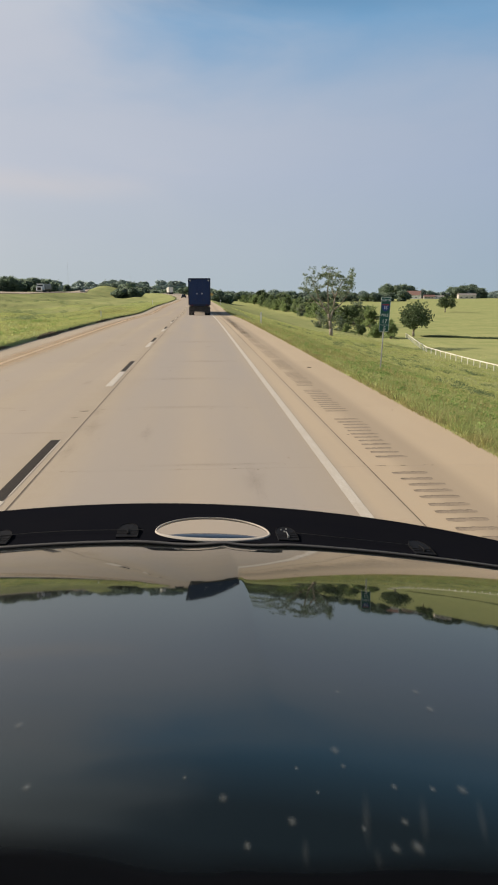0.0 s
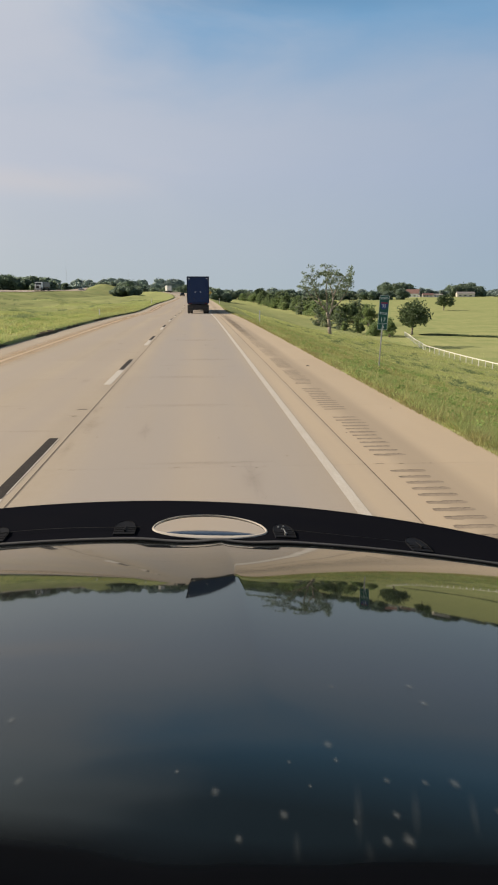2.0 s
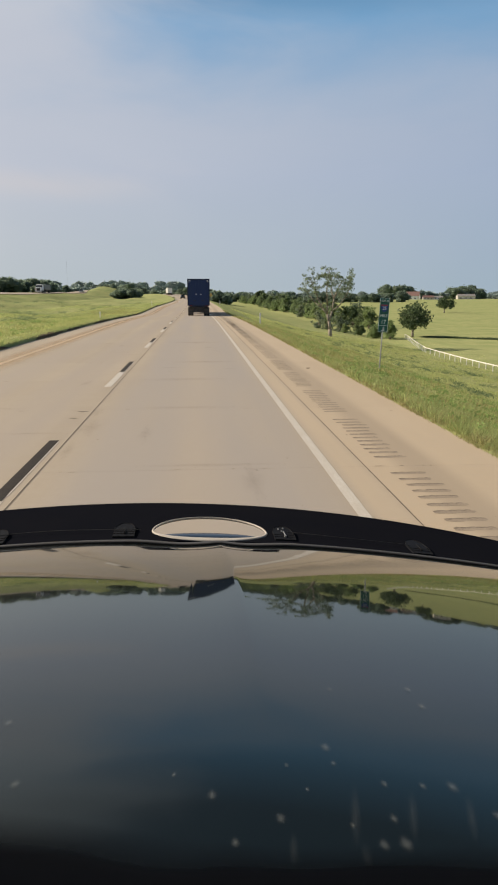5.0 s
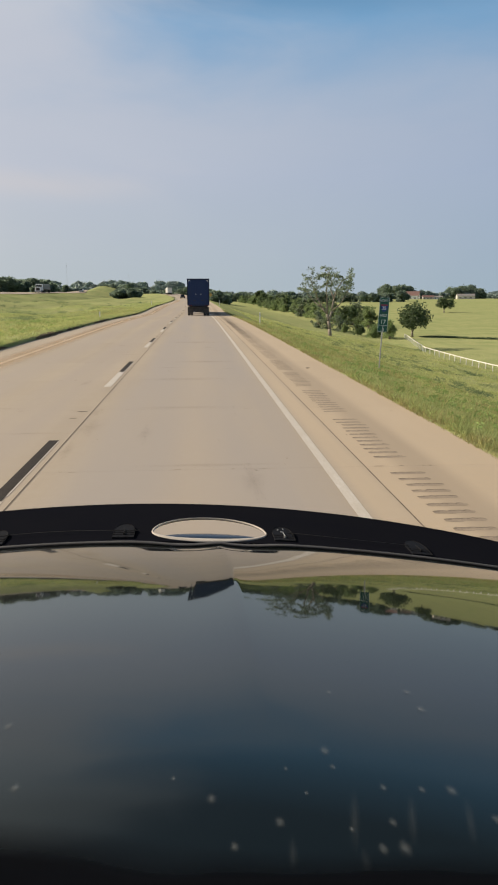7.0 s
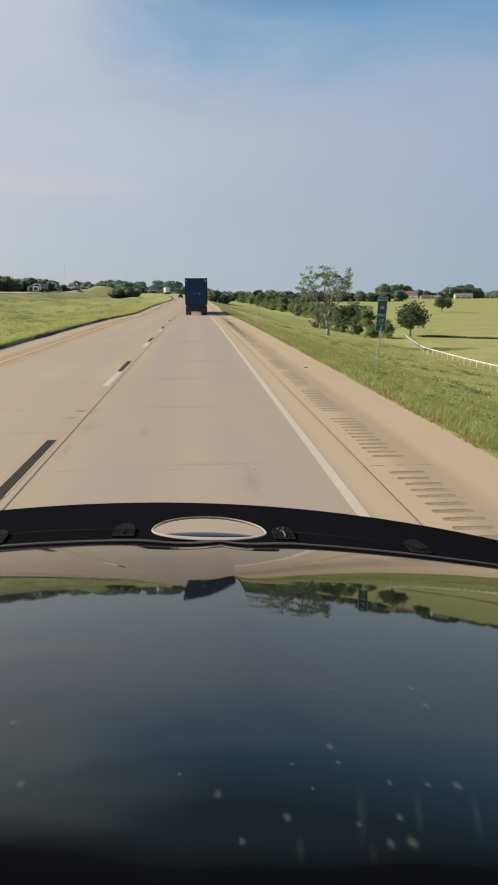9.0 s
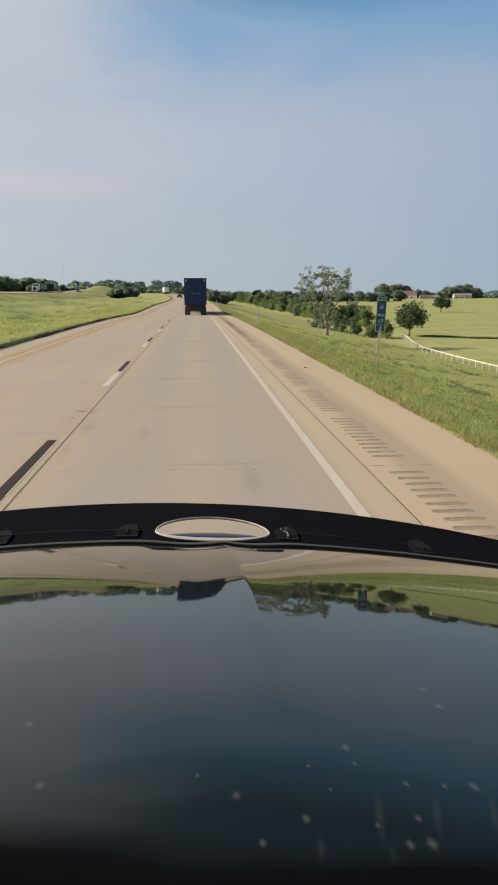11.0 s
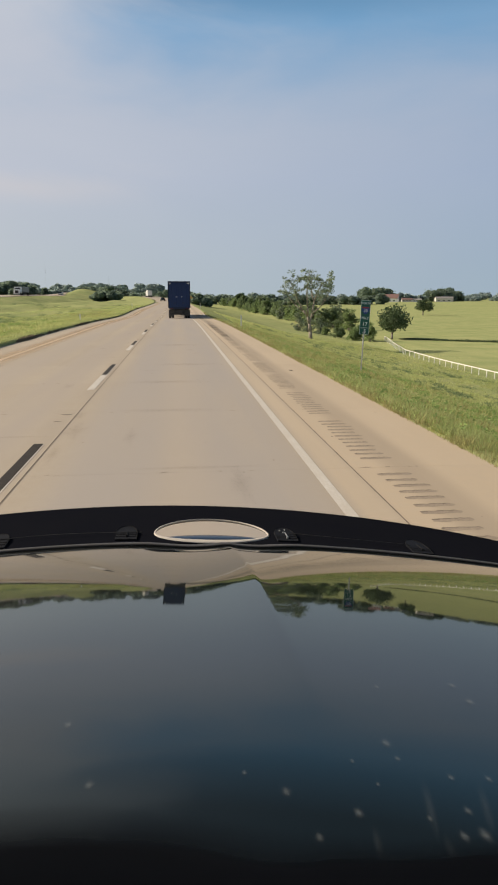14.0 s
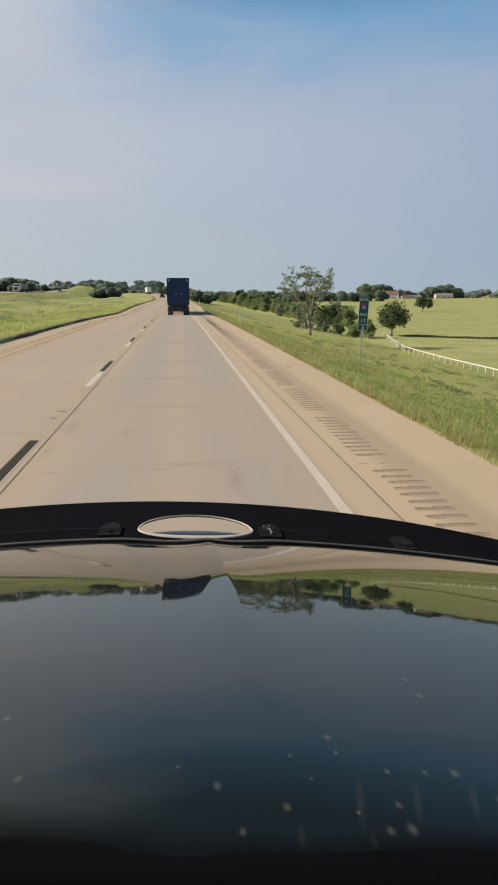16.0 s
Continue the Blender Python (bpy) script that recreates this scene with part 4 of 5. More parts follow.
# the hedgerow runs off beside the road, thin near the oak and closed further on
spots = [(46.6, 164, 0.62), (43.2, 166, 0.5), (41.2, 174, 0.5), (43.0, 178, 0.42), (40.5, 186, 0.5), (39.5, 190, 0.85), (37.5, 196, 0.95), (35.5, 199, 0.8)]
y = 206.0
while y < 520:
    spots.append((52.0 - (y - 200) * 0.052 + rt.normal(0, 2.2), y, rt.uniform(0.8, 1.25)))
    y += rt.uniform(2.5, 6.0)
for i, (x, y, size) in enumerate(spots):
    again((bush, bush_b, bush_c, bush_d)[int(rt.choice(4, p=(0.32, 0.28, 0.15, 0.25)))], x, y, size * rt.uniform(0.85, 1.15), rt.uniform(0, 360), rt.uniform(0.95, 1.35))
again(bush, 212.0, 560.0, 0.7, 20, label="small dark bush alone in the field")


def woods(name, label, pts, size, per, leaf, seed, mat=LEAF_FAR_HAZED):
    """A far belt of woods: many uneven crowns of leaf clumps in one mesh."""
    r = np.random.RandomState(seed)
    cs, rad = [], []
    for x, y in pts:
        h = size * r.uniform(0.55, 1.2)
        z = gz(x, y)
        for k in range(5):
            cs.append((x + r.normal(0, 0.28) * h, y + r.normal(0, 0.28) * h, z + h * r.uniform(0.12, 0.70)))
            rad.append((h * 0.42, h * 0.42, h * 0.30))
    V, F = leaf_cloud(r, cs, rad, per, leaf)
    heart = bmesh.new()
    bmesh.ops.create_icosphere(heart, subdivisions=2, radius=1.0)
    sv = np.array([v.co[:] for v in heart.verts])
    heart.verts.index_update()
    sf = np.array([[v.index for v in f.verts] for f in heart.faces])
    heart.free()
    lumps, tris = [], []
    for c, e in zip(cs, rad):
        lumps.append(np.array(c) + sv * np.array(e) * r.uniform(0.62, 1.0, (len(sv), 1)))
        tris.append(sf + len(sv) * (len(lumps) - 1))
    n4 = len(V)
    V = np.concatenate([V] + lumps)
    V[:, 2] = np.maximum(V[:, 2], ground_z(V[:, 0], V[:, 1]) - 0.2)
    F = [tuple(f) for f in F] + [tuple(f + n4) for f in np.concatenate(tris)]
    return tagged(from_arrays(name, V, F, mat), label, "woods", kind="stuff")


rw = np.random.RandomState(9)
pts = [(x, 690 + 26 * math.sin(x * 0.02) + rw.normal(0, 16)) for x in np.arange(-60, 205, 3.2)]
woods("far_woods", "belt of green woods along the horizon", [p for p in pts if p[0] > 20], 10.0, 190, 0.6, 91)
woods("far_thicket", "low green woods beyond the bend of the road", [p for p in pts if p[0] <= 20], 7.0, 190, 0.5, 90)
pts = [(x, 1050 + 60 * math.sin(x * 0.011) + rw.normal(0, 30)) for x in np.arange(-650, 980, 7.0)]
woods("horizon_woods", "far hazy woods along the horizon", pts, 13, 110, 1.1, 92, LEAF_HILL_HAZED)
pts = [(-178 + 100 * k / 110 + rw.normal(0, 3), 300 + 90 * k / 110 + rw.normal(0, 7)) for k in range(110)]
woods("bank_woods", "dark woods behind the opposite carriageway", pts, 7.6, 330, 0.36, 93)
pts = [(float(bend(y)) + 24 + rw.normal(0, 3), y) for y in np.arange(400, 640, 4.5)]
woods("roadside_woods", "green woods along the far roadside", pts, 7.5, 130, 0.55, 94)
pts = [(x, 1900 + rw.normal(0, 50)) for x in np.arange(-1700, -60, 13.0)]
woods("hill_woods", "wooded hills far off in the haze", pts, 42, 90, 2.0, 95, LEAF_HILL_HAZED)
pts = [(-35.6 + rw.uniform(-5.6, 5.6), 350 + rw.normal(0, 4)) for k in range(22)]
woods("median_copse", "dense clump of trees in the median", pts, 4.8, 260, 0.28, 97)
pts = [(-63 + rw.normal(0, 6), 520 + rw.normal(0, 6)) for k in range(16)]
woods("mound_trees", "clump of trees behind the grassy mound", pts, 8.0, 200, 0.5, 99)
pts = [(273 + rw.normal(0, 8), 935 + rw.normal(0, 8)) for k in range(20)] + [(376 + rw.normal(0, 5), 962 + rw.normal(0, 6)) for k in range(7)] + [(398 + rw.normal(0, 5), 962 + rw.normal(0, 6)) for k in range(10)]
woods("farm_trees", "large dark trees round the farmhouses", pts, 18.0, 330, 0.85, 98)


# ---- radio masts on the skyline ----
def radio_mast(x, y, h):
    """A slim three-legged lattice mast."""
    root = thing("radio_mast", (x, y, gz(x, y) - 0.5), "slim grey radio mast far off on the skyline", "mast", "radio masts")
    legs = [Vector((0.9 * math.cos(a), 0.9 * math.sin(a), 0)) for a in (0.3, 2.4, 4.5)]
    up = Vector((0, 0, 1))
    for leg in legs:
        part("leg", rod(bmesh.new(), leg, leg * 0.5 + up * h, 0.06, 0.05, 5), STEEL, root)
    bm = bmesh.new()
    n = int(h / 4)
    for k in range(n):
        for i in range(3):
            a, b = legs[i], legs[(i + 1) % 3]
            f, g = 1 - 0.5 * k / n, 1 - 0.5 * (k + 1) / n
            rod(bm, a * f + up * (h * k / n), b * g + up * (h * (k + 1) / n), 0.03, None, 4)
    part("bracing", bm, STEEL, root)


radio_mast(-477.0, 2600.0, 118.0)
radio_mast(-251.0, 2600.0, 84.0)


# ---- white fence by the field ----
def fence():
    line = [(41.7, -40.0), (41.7, 40.0), (41.7, 122.0), (50.6, 164.0)]
    root = thing("fence", (line[0][0], line[0][1], gz(*line[0])), "white painted board fence along the field", "fence")
    inv = Matrix.Translation((-line[0][0], -line[0][1], -gz(*line[0])))
    pts, acc = [], 0.0
    for (ax, ay), (bx, by) in zip(line, line[1:]):
        d = math.hypot(bx - ax, by - ay)
        n = int(round(d / 2.4))
        pts += [(ax + (bx - ax) * i / n, ay + (by - ay) * i / n) for i in range(n)]
    pts.append(line[-1])
    post = None
    for x, y in pts:
        if post is None:
            post = part("post", boxed(-0.05, 0.05, -0.05, 0.05, -0.3, 1.06, 0.01), FENCE_W, root)
            ob = post
        else:
            ob = new("post", post.data)
            ob.parent = root
        ob.location = (x - line[0][0], y - line[0][1], gz(x, y) - gz(*line[0]))
    for (ax, ay), (bx, by) in zip(pts, pts[1:]):
        bm = bmesh.new()
        a, b = Vector((ax, ay, gz(ax, ay) + 0.98)), Vector((bx, by, gz(bx, by) + 0.98))
        side = Vector((b.y - a.y, a.x - b.x, 0)).normalized() * 0.03
        up = Vector((0, 0, 0.06))
        vs = [bm.verts.new(p + sx * side + sz * up) for p in (a, b) for sx, sz in ((-1, -1), (1, -1), (1, 1), (-1, 1))]
        for q in ((0, 1, 2, 3), (7, 6, 5, 4), (0, 4, 5, 1), (1, 5, 6, 2), (2, 6, 7, 3), (3, 7, 4, 0)):
            bm.faces.new([vs[i] for i in q])
        bmesh.ops.transform(bm, matrix=inv, verts=bm.verts)
        part("rail", bm, FENCE_W, root)


fence()


# ---- the trailer ahead ----
def wheel(parent, x, y, r, w, side):
    bm = bmesh.new()
    prof = [(r * 0.55, -w / 2), (r * 0.93, -w / 2), (r, -w * 0.36), (r, w * 0.36), (r * 0.93, w / 2), (r * 0.55, w / 2)]
    n = 28
    ring = [[bm.verts.new((x + o, y + rad * math.cos(6.283185 * i / n), r + rad * math.sin(6.283185 * i / n))) for rad, o in prof] for i in range(n)]
    for i in range(n):
        for j in range(len(prof)):
            bm.faces.new((ring[i][j], ring[(i + 1) % n][j], ring[(i + 1) % n][(j + 1) % 6], ring[i][(j + 1) % 6]))
    t = part("wheel", bm, RUBBER, parent, smooth=False)
    bm = bmesh.new()
    rod(bm, (x - w * 0.3, y, r), (x + w * 0.3, y, r), r * 0.56, None, 20)
    rod(bm, (x + side * w * 0.2, y, r), (x + side * w * 0.48, y, r), r * 0.2, r * 0.16, 10)
    part("rim", bm, STEEL, t)
    return t


def trailer(x, y, body, edge, label, length=14.6, marks=True, top=4.22):
    root = thing("semi_trailer", (x, y, float(rise(y))), label, "truck")
    w, b = 1.29, 1.18
    part("body", boxed(-w + 0.02, w - 0.02, 0.06, length, b, top - 0.02, 0.02), body, root)
    bm = bmesh.new()
    box(bm, -w, -w + 0.11, -0.02, 0.10, b, top, 0.012)
    box(bm, w - 0.11, w, -0.02, 0.10, b, top, 0.012)
    box(bm, -w + 0.11, w - 0.11, -0.02, 0.10, top - 0.14, top, 0.012)
    box(bm, -w + 0.11, w - 0.11, -0.02, 0.10, b - 0.10, b + 0.09, 0.012)
    part("rear_frame", bm, edge, root)
    for s in (-1, 1):
        d = part("door", boxed(min(s * 0.012, s * (w - 0.115)), max(s * 0.012, s * (w - 0.115)), -0.005, 0.055, b + 0.10, top - 0.15, 0.012), body, root)
        for k in (0.32, 0.86):
            part("lock_rod", rod(bmesh.new(), (s * k, -0.035, b + 0.06), (s * k, -0.035, top - 0.16), 0.017), body, d)
        part("lock_handle", boxed(min(s * 0.32, s * 0.62), max(s * 0.32, s * 0.62), -0.06, -0.035, b + 0.55, b + 0.60), STEEL_DARK, d)
        for zz in (b + 0.3, b + 1.1, b + 1.9, top - 0.4):
            part("hinge", boxed(min(s * (w - 0.2), s * (w - 0.06)), max(s * (w - 0.2), s * (w - 0.06)), -0.045, -0.02, zz, zz + 0.07), edge, d)
        if marks:
            part("door_decal", boxed(s * 0.30 - 0.07, s * 0.30 + 0.07, -0.013, -0.007, b + 1.23, b + 1.33), LAMP_W, d, "small pale decal")
            part("corner_reflector", boxed(min(s * 0.93, s * 1.12), max(s * 0.93, s * 1.12), -0.013, -0.007, top - 0.25, top - 0.19), LAMP_W, d, "pale reflective corner mark")
            part("corner_reflector", boxed(min(s * 1.07, s * 1.12), max(s * 1.07, s * 1.12), -0.013, -0.007, top - 0.42, top - 0.25), LAMP_W, d, "pale reflective corner mark")
        for k in (0.82, 1.0):
            part("tail_lamp", rod(bmesh.new(), (s * k, -0.05, b - 0.02), (s * k, 0.0, b - 0.02), 0.055, None, 12), LAMP_RED, root, "round red lamp")
        part("mud_flap", boxed(min(s * 0.62, s * 1.25), max(s * 0.62, s * 1.25), 0.42, 0.44, 0.22, 0.98), FLAP, root, "dusty grey rubber flap")
        part("guard_post", boxed(s * 0.55 - 0.05, s * 0.55 + 0.05, 0.02, 0.12, 0.55, b - 0.08), STEEL_DARK, root)
        for yy_ in (1.15, 2.40):
            for o in (0.78, 1.10):
                wheel(root, s * o, yy_, 0.50, 0.28, s)
        part("landing_leg", boxed(s * 0.75 - 0.07, s * 0.75 + 0.07, length - 3.4, length - 3.2, 0.35, b), STEEL_DARK, root)
    part("guard_bar", boxed(-1.16, 1.16, 0.0, 0.11, 0.48, 0.60, 0.01), STEEL_DARK, root, "dark rear guard bar")
    part("axle", rod(bmesh.new(), (-1.1, 1.15, 0.5), (1.1, 1.15, 0.5), 0.07), STEEL_DARK, root)
    part("axle", rod(bmesh.new(), (-1.1, 2.40, 0.5), (1.1, 2.40, 0.5), 0.07), STEEL_DARK, root)
    part("subframe", boxed(-0.6, 0.6, 0.5, 3.4, 0.7, b), STEEL_DARK, root)
    part("plate_holder", boxed(-0.35, 0.35, -0.01, 0.02, 0.64, 0.98), STEEL_DARK, root)
    # dark block added to fill the black area under the trailer
    part("tool_box", boxed(-0.6, 0.6, 0.3, 1.0, 0.42, 1.05, 0.03), STEEL_DARK, root)
    # tractor unit in front
    cab = part("cab", boxed(-1.2, 1.2, length + 0.9, length + 3.2, 0.9, 3.7, 0.15), body, root)
    part("bonnet", boxed(-1.05, 1.05, length + 3.1, length + 4.8, 0.7, 2.1, 0.2), body, cab)
    part("chassis", boxed(-0.5, 0.5, length - 2.4, length + 4.6, 0.75, 1.1), STEEL_DARK, root)
    for s in (-1, 1):
        part("mirror", boxed(min(s * 1.38, s * 1.56), max(s * 1.38, s * 1.56), length + 2.9, length + 3.05, 1.95, 2.75, 0.03), STEEL_DARK, cab)
        part("mirror_arm", rod(bmesh.new(), (s * 1.15, length + 2.95, 2.5), (s * 1.45, length + 2.97, 2.5), 0.025), STEEL_DARK, cab)
        wheel(root, s * 1.05, length + 3.9, 0.5, 0.28, s)
        for yy_ in (length - 1.9, length - 0.6):
            wheel(root, s * 0.95, yy_, 0.5, 0.56, s)
    return root


trailer(0.13, 80.5, TRUCK_BLUE, TRUCK_EDGE, "dark blue box trailer seen from its closed rear doors")
far_t = trailer(-3.8 + float(bend(420)), 420.0, WHITE_BODY, STEEL, "white box trailer on the far bend of the road", marks=False)
far_t.matrix_basis = pose(-3.8 + float(bend(420)), 420.0, float(rise(420)), 0, 0, 7.0)


# ---- vehicles on the opposite carriageway ----
def on_opposite(q, y):
    x = q + float(bend(y))
    return x, y, gz(x, y) + 0.10


def oncoming_truck(q, y):
    root = thing("semi_truck", on_opposite(q, y), "white semi truck on the opposite carriageway", "truck")
    part("trailer_body", boxed(-1.25, 1.25, 4.0, 14.5, 1.15, 3.0, 0.2), TRAILER_GREY, root, "dull grey trailer")
    cab = part("cab", boxed(-1.15, 1.15, 1.6, 3.5, 0.7, 2.95, 0.22), WHITE_BODY, root)
    part("bonnet", boxed(-1.05, 1.05, 0.0, 1.7, 0.65, 2.0, 0.25), WHITE_BODY, cab)
    part("windscreen", boxed(-1.0, 1.0, 1.57, 1.62, 2.05, 2.7, 0.02), GLASS_DARK, cab)
    part("grille", boxed(-0.6, 0.6, -0.03, 0.03, 0.8, 1.75, 0.01), STEEL_DARK, cab)
    part("bumper", boxed(-1.2, 1.2, -0.12, 0.1, 0.35, 0.75, 0.05), STEEL, root)
    part("chassis", boxed(-0.5, 0.5, 1.0, 14.0, 0.7, 1.1), STEEL_DARK, root)
    for s in (-1, 1):
        for yy_ in (0.9, 4.6, 5.9, 12.0, 13.3):
            wheel(root, s * 1.05, yy_, 0.5, 0.3, s)
    return root


def car(at, paint, label, rz=0.0):
    root = thing("car", at, label, "car", rz=rz)
    bm = boxed(-0.9, 0.9, 0, 4.6, 0.3, 0.95, 0.12)
    body = part("body", bm, paint, root)
    bm = boxed(-0.8, 0.8, 0.9, 3.5, 0.9, 1.5)
    for v in bm.verts:
        if v.co.z > 1.2:
            v.co.x *= 0.82
            v.co.y = 2.2 + (v.co.y - 2.2) * 0.68
    bmesh.ops.bevel(bm, geom=list(bm.edges), offset=0.06, segments=2, affect="EDGES")
    part("cabin", bm, GLASS_DARK, root)
    part("roof", boxed(-0.62, 0.62, 1.4, 3.0, 1.48, 1.53, 0.02), paint, root)
    for s in (-1, 1):
        for yy_ in (0.85, 3.75):
            wheel(root, s * 0.8, yy_, 0.32, 0.2, s)
    return root


oncoming_truck(-55, 246)
oncoming_truck(-55, 640)
car(on_opposite(-52, 345), STEEL, "small grey car on the opposite carriageway")
cy = 292.0
car((-4.2 + float(bend(cy)), cy, float(rise(cy))), STEEL_DARK, "dark car far ahead on the bend", 6.0)


# ---- signs and marker posts ----
def letters(body, size, x, z, mat, parent, name):
    cu = bpy.data.curves.new(name, "FONT")
    cu.body, cu.size, cu.align_x, cu.extrude = body, size, "CENTER", 0.0015
    tmp = new(name + "_text", cu)
    dg = bpy.context.evaluated_depsgraph_get()
    me = bpy.data.meshes.new_from_object(tmp.evaluated_get(dg))
    bpy.data.objects.remove(tmp)
    me.materials.clear()
    me.materials.append(mat)
    ob = new(name, me)
    ob.parent = parent
    ob.matrix_basis = pose(x, -0.022, z, 90, 0, 0)
    return ob


def mile_sign(x, y):
    root = thing("mile_marker_sign", (x, y, gz(x, y)), "green mile marker sign with white lettering on a steel post", "sign", rz=0)
    root.matrix_basis = pose(x, y, gz(x, y), 0, 2.5, 8)
    bm = bmesh.new()
    rod(bm, (0, 0, -0.3), (0, 0, 1.75), 0.032, 0.03)
    part("post", bm, STEEL, root)
    panel = part("sign_panel", boxed(-0.215, 0.215, -0.018, -0.008, 1.62, 3.02, 0.004), SIGN_GREEN, root)
    bm = bmesh.new()
    for x0, x1, z0, z1 in ((-0.212, 0.212, 1.625, 1.637), (-0.212, 0.212, 3.003, 3.015), (-0.212, -0.202, 1.637, 3.003), (0.202, 0.212, 1.637, 3.003), (-0.202, 0.202, 1.885, 1.897)):
        box(bm, x0, x1, -0.0225, -0.019, z0, z1)
    part("sign_border", bm, SIGN_WHITE, panel, "white border")
    letters("NORTH", 0.125, 0, 2.86, SIGN_WHITE, panel, "north_lettering")
    letters("MILE", 0.16, 0, 2.24, SIGN_WHITE, panel, "mile_lettering")
    letters("17", 0.24, 0, 1.96, SIGN_WHITE, panel, "mile_number")
    letters(".5", 0.24, 0, 1.675, SIGN_WHITE, panel, "tenth_number")
    bm = bmesh.new()
    out = [(-0.15, 2.76), (-0.05, 2.74), (0, 2.765), (0.05, 2.74), (0.15, 2.76), (0.165, 2.62), (0.10, 2.50), (0, 2.44), (-0.10, 2.50), (-0.165, 2.62)]
    fc = bm.faces.new([bm.verts.new((a, -0.0195, b)) for a, b in reversed(out)])
    r = bmesh.ops.extrude_face_region(bm, geom=[fc])
    bmesh.ops.translate(bm, vec=(0, -0.002, 0), verts=[v for v in r["geom"] if isinstance(v, bmesh.types.BMVert)])
    shield = part("route_shield", bm, SIGN_BLUE, panel, "blue route shield with a red band")
    part("shield_band", boxed(-0.152, 0.152, -0.0245, -0.022, 2.695, 2.742), SIGN_RED, panel)
    n35 = letters("35", 0.19, 0, 2.535, SIGN_WHITE, panel, "route_number")
    n35.location.y = -0.0255


mile_sign(7.6, 28.0)


def marker_post(q, y, h=1.15):
    x = q + float(bend(y))
    root = thing("marker_post", (x, y, gz(x, y)), "slim white roadside marker post in the grass", "post", "marker posts")
    bm = bmesh.new()
    box(bm, -0.05, 0.05, -0.012, 0.012, -0.2, h, 0.006)
    part("blade", bm, FENCE_W, root)
    part("reflector", boxed(-0.035, 0.035, -0.018, -0.0125, h - 0.22, h - 0.08), LAMP_W, root)


marker_post(5.0, 55, 1.0)
marker_post(4.75, 147)
marker_post(4.8, 268)
marker_post(-8.4, 60, 0.6)
marker_post(-8.4, 128, 0.9)


def diamond(q, y):
    x = q + float(bend(y))
    root = thing("warning_sign", (x, y, gz(x, y)), "yellow diamond warning sign on a post by the road", "sign", "warning signs")
    part("post", rod(bmesh.new(), (0, 0, -0.3), (0, 0, 1.9), 0.035), STEEL, root)
    bm = bmesh.new()
    box(bm, -0.55, 0.55, -0.05, -0.04, -0.55, 0.55, 0.004)
    bmesh.ops.transform(bm, matrix=Matrix.Translation((0, 0, 2.35)) @ Matrix.Rotation(radians(45), 4, "Y"), verts=bm.verts)
    part("sign_panel", bm, SIGN_YELLOW, root)


diamond(7.0, 285)


# ---- farmhouses across the field ----
def house(x, y, w, d, h, roof_h, wall, roof, label, rz):
    root = thing("farmhouse", (x, y, gz(x, y)), label, "house", "farm buildings", rz)
    bm = bmesh.new()
    pr = [(-w / 2, -1.0), (w / 2, -1.0), (w / 2, h), (0, h + roof_h), (-w / 2, h)]
    a = [bm.verts.new((p, -d / 2, q)) for p, q in pr]
    b = [bm.verts.new((p, d / 2, q)) for p, q in pr]
    bm.faces.new(a)
    bm.faces.new(list(reversed(b)))
    for i in range(5):
        bm.faces.new((a[i], b[i], b[(i + 1) % 5], a[(i + 1) % 5]))
    bmesh.ops.recalc_face_normals(bm, faces=bm.faces)
    part("wall", bm, wall, root)
    for s in (-1, 1):
        bm = bmesh.new()
        n = Vector((s * roof_h, 0, w / 2)).normalized() * 0.12
        q = [Vector((0, -d / 2 - 0.4, h + roof_h)), Vector((s * (w / 2 + 0.5), -d / 2 - 0.4, h - roof_h / w)), Vector((s * (w / 2 + 0.5), d / 2 + 0.4, h - roof_h / w)), Vector((0, d / 2 + 0.4, h + roof_h))]
        lo = [bm.verts.new(p + n * 0.1) for p in q]
        hi = [bm.verts.new(p + n * 1.2) for p in q]
        bm.faces.new(lo)
        bm.faces.new(hi)
        for i in range(4):
            bm.faces.new((lo[i], lo[(i + 1) % 4], hi[(i + 1) % 4], hi[i]))
        bmesh.ops.recalc_face_normals(bm, faces=bm.faces)
        part("roof", bm, roof, root)
    for k in range(3):
        part("window", boxed(-w / 2 - 0.04, -w / 2 + 0.02, -d / 2 + d * (k + 0.6) / 3.4, -d / 2 + d * (k + 1.05) / 3.4, 1.0, 2.2), GLASS_DARK, root)
    return root


house(284, 898, 12, 20, 5.0, 5.2, WHITE_BODY, ROOF_RED, "white gabled farmhouse with a red-brown roof", 62)
house(308, 904, 8, 14, 3.0, 2.2, BRICK_WALL, ROOF_RED, "low farm building with a brown roof", 80)
house(322, 904, 7, 11, 2.8, 1.6, WHITE_BODY, ROOF_GREY, "low white shed with a grey roof", 75)
house(370, 930, 9, 24, 4.4, 2.4, BRICK_WALL, ROOF_GREY, "pale house with a grey roof among trees", 82)

# ---- the truck that the camera rides in: bonnet, wind deflector, dashboard ----
HX0 = 0.03                      # middle of the bonnet
PY = [0.25, 0.40, 0.70, 0.98, 1.16, 1.55, 1.90]
PA = [5.0, 6.2, 9.8, 11.75, 12.18, 15.09, 15.82]
fine = np.linspace(0.25, 1.90, 331)
slope = np.tan(np.radians(np.interp(fine, PY, PA)))
prof = 1.3975 + np.concatenate([np.cumsum(((slope[:-1] + slope[1:]) / 2 * np.diff(fine))[::-1])[::-1], [0.0]])
LEAN, ARCH = -0.0536, -0.0478
CREASE_X = HX0 + 0.0366       # the pressed crease beside the middle


def lip_y(x):
    return 1.90 - 0.10 * (x - HX0) ** 2


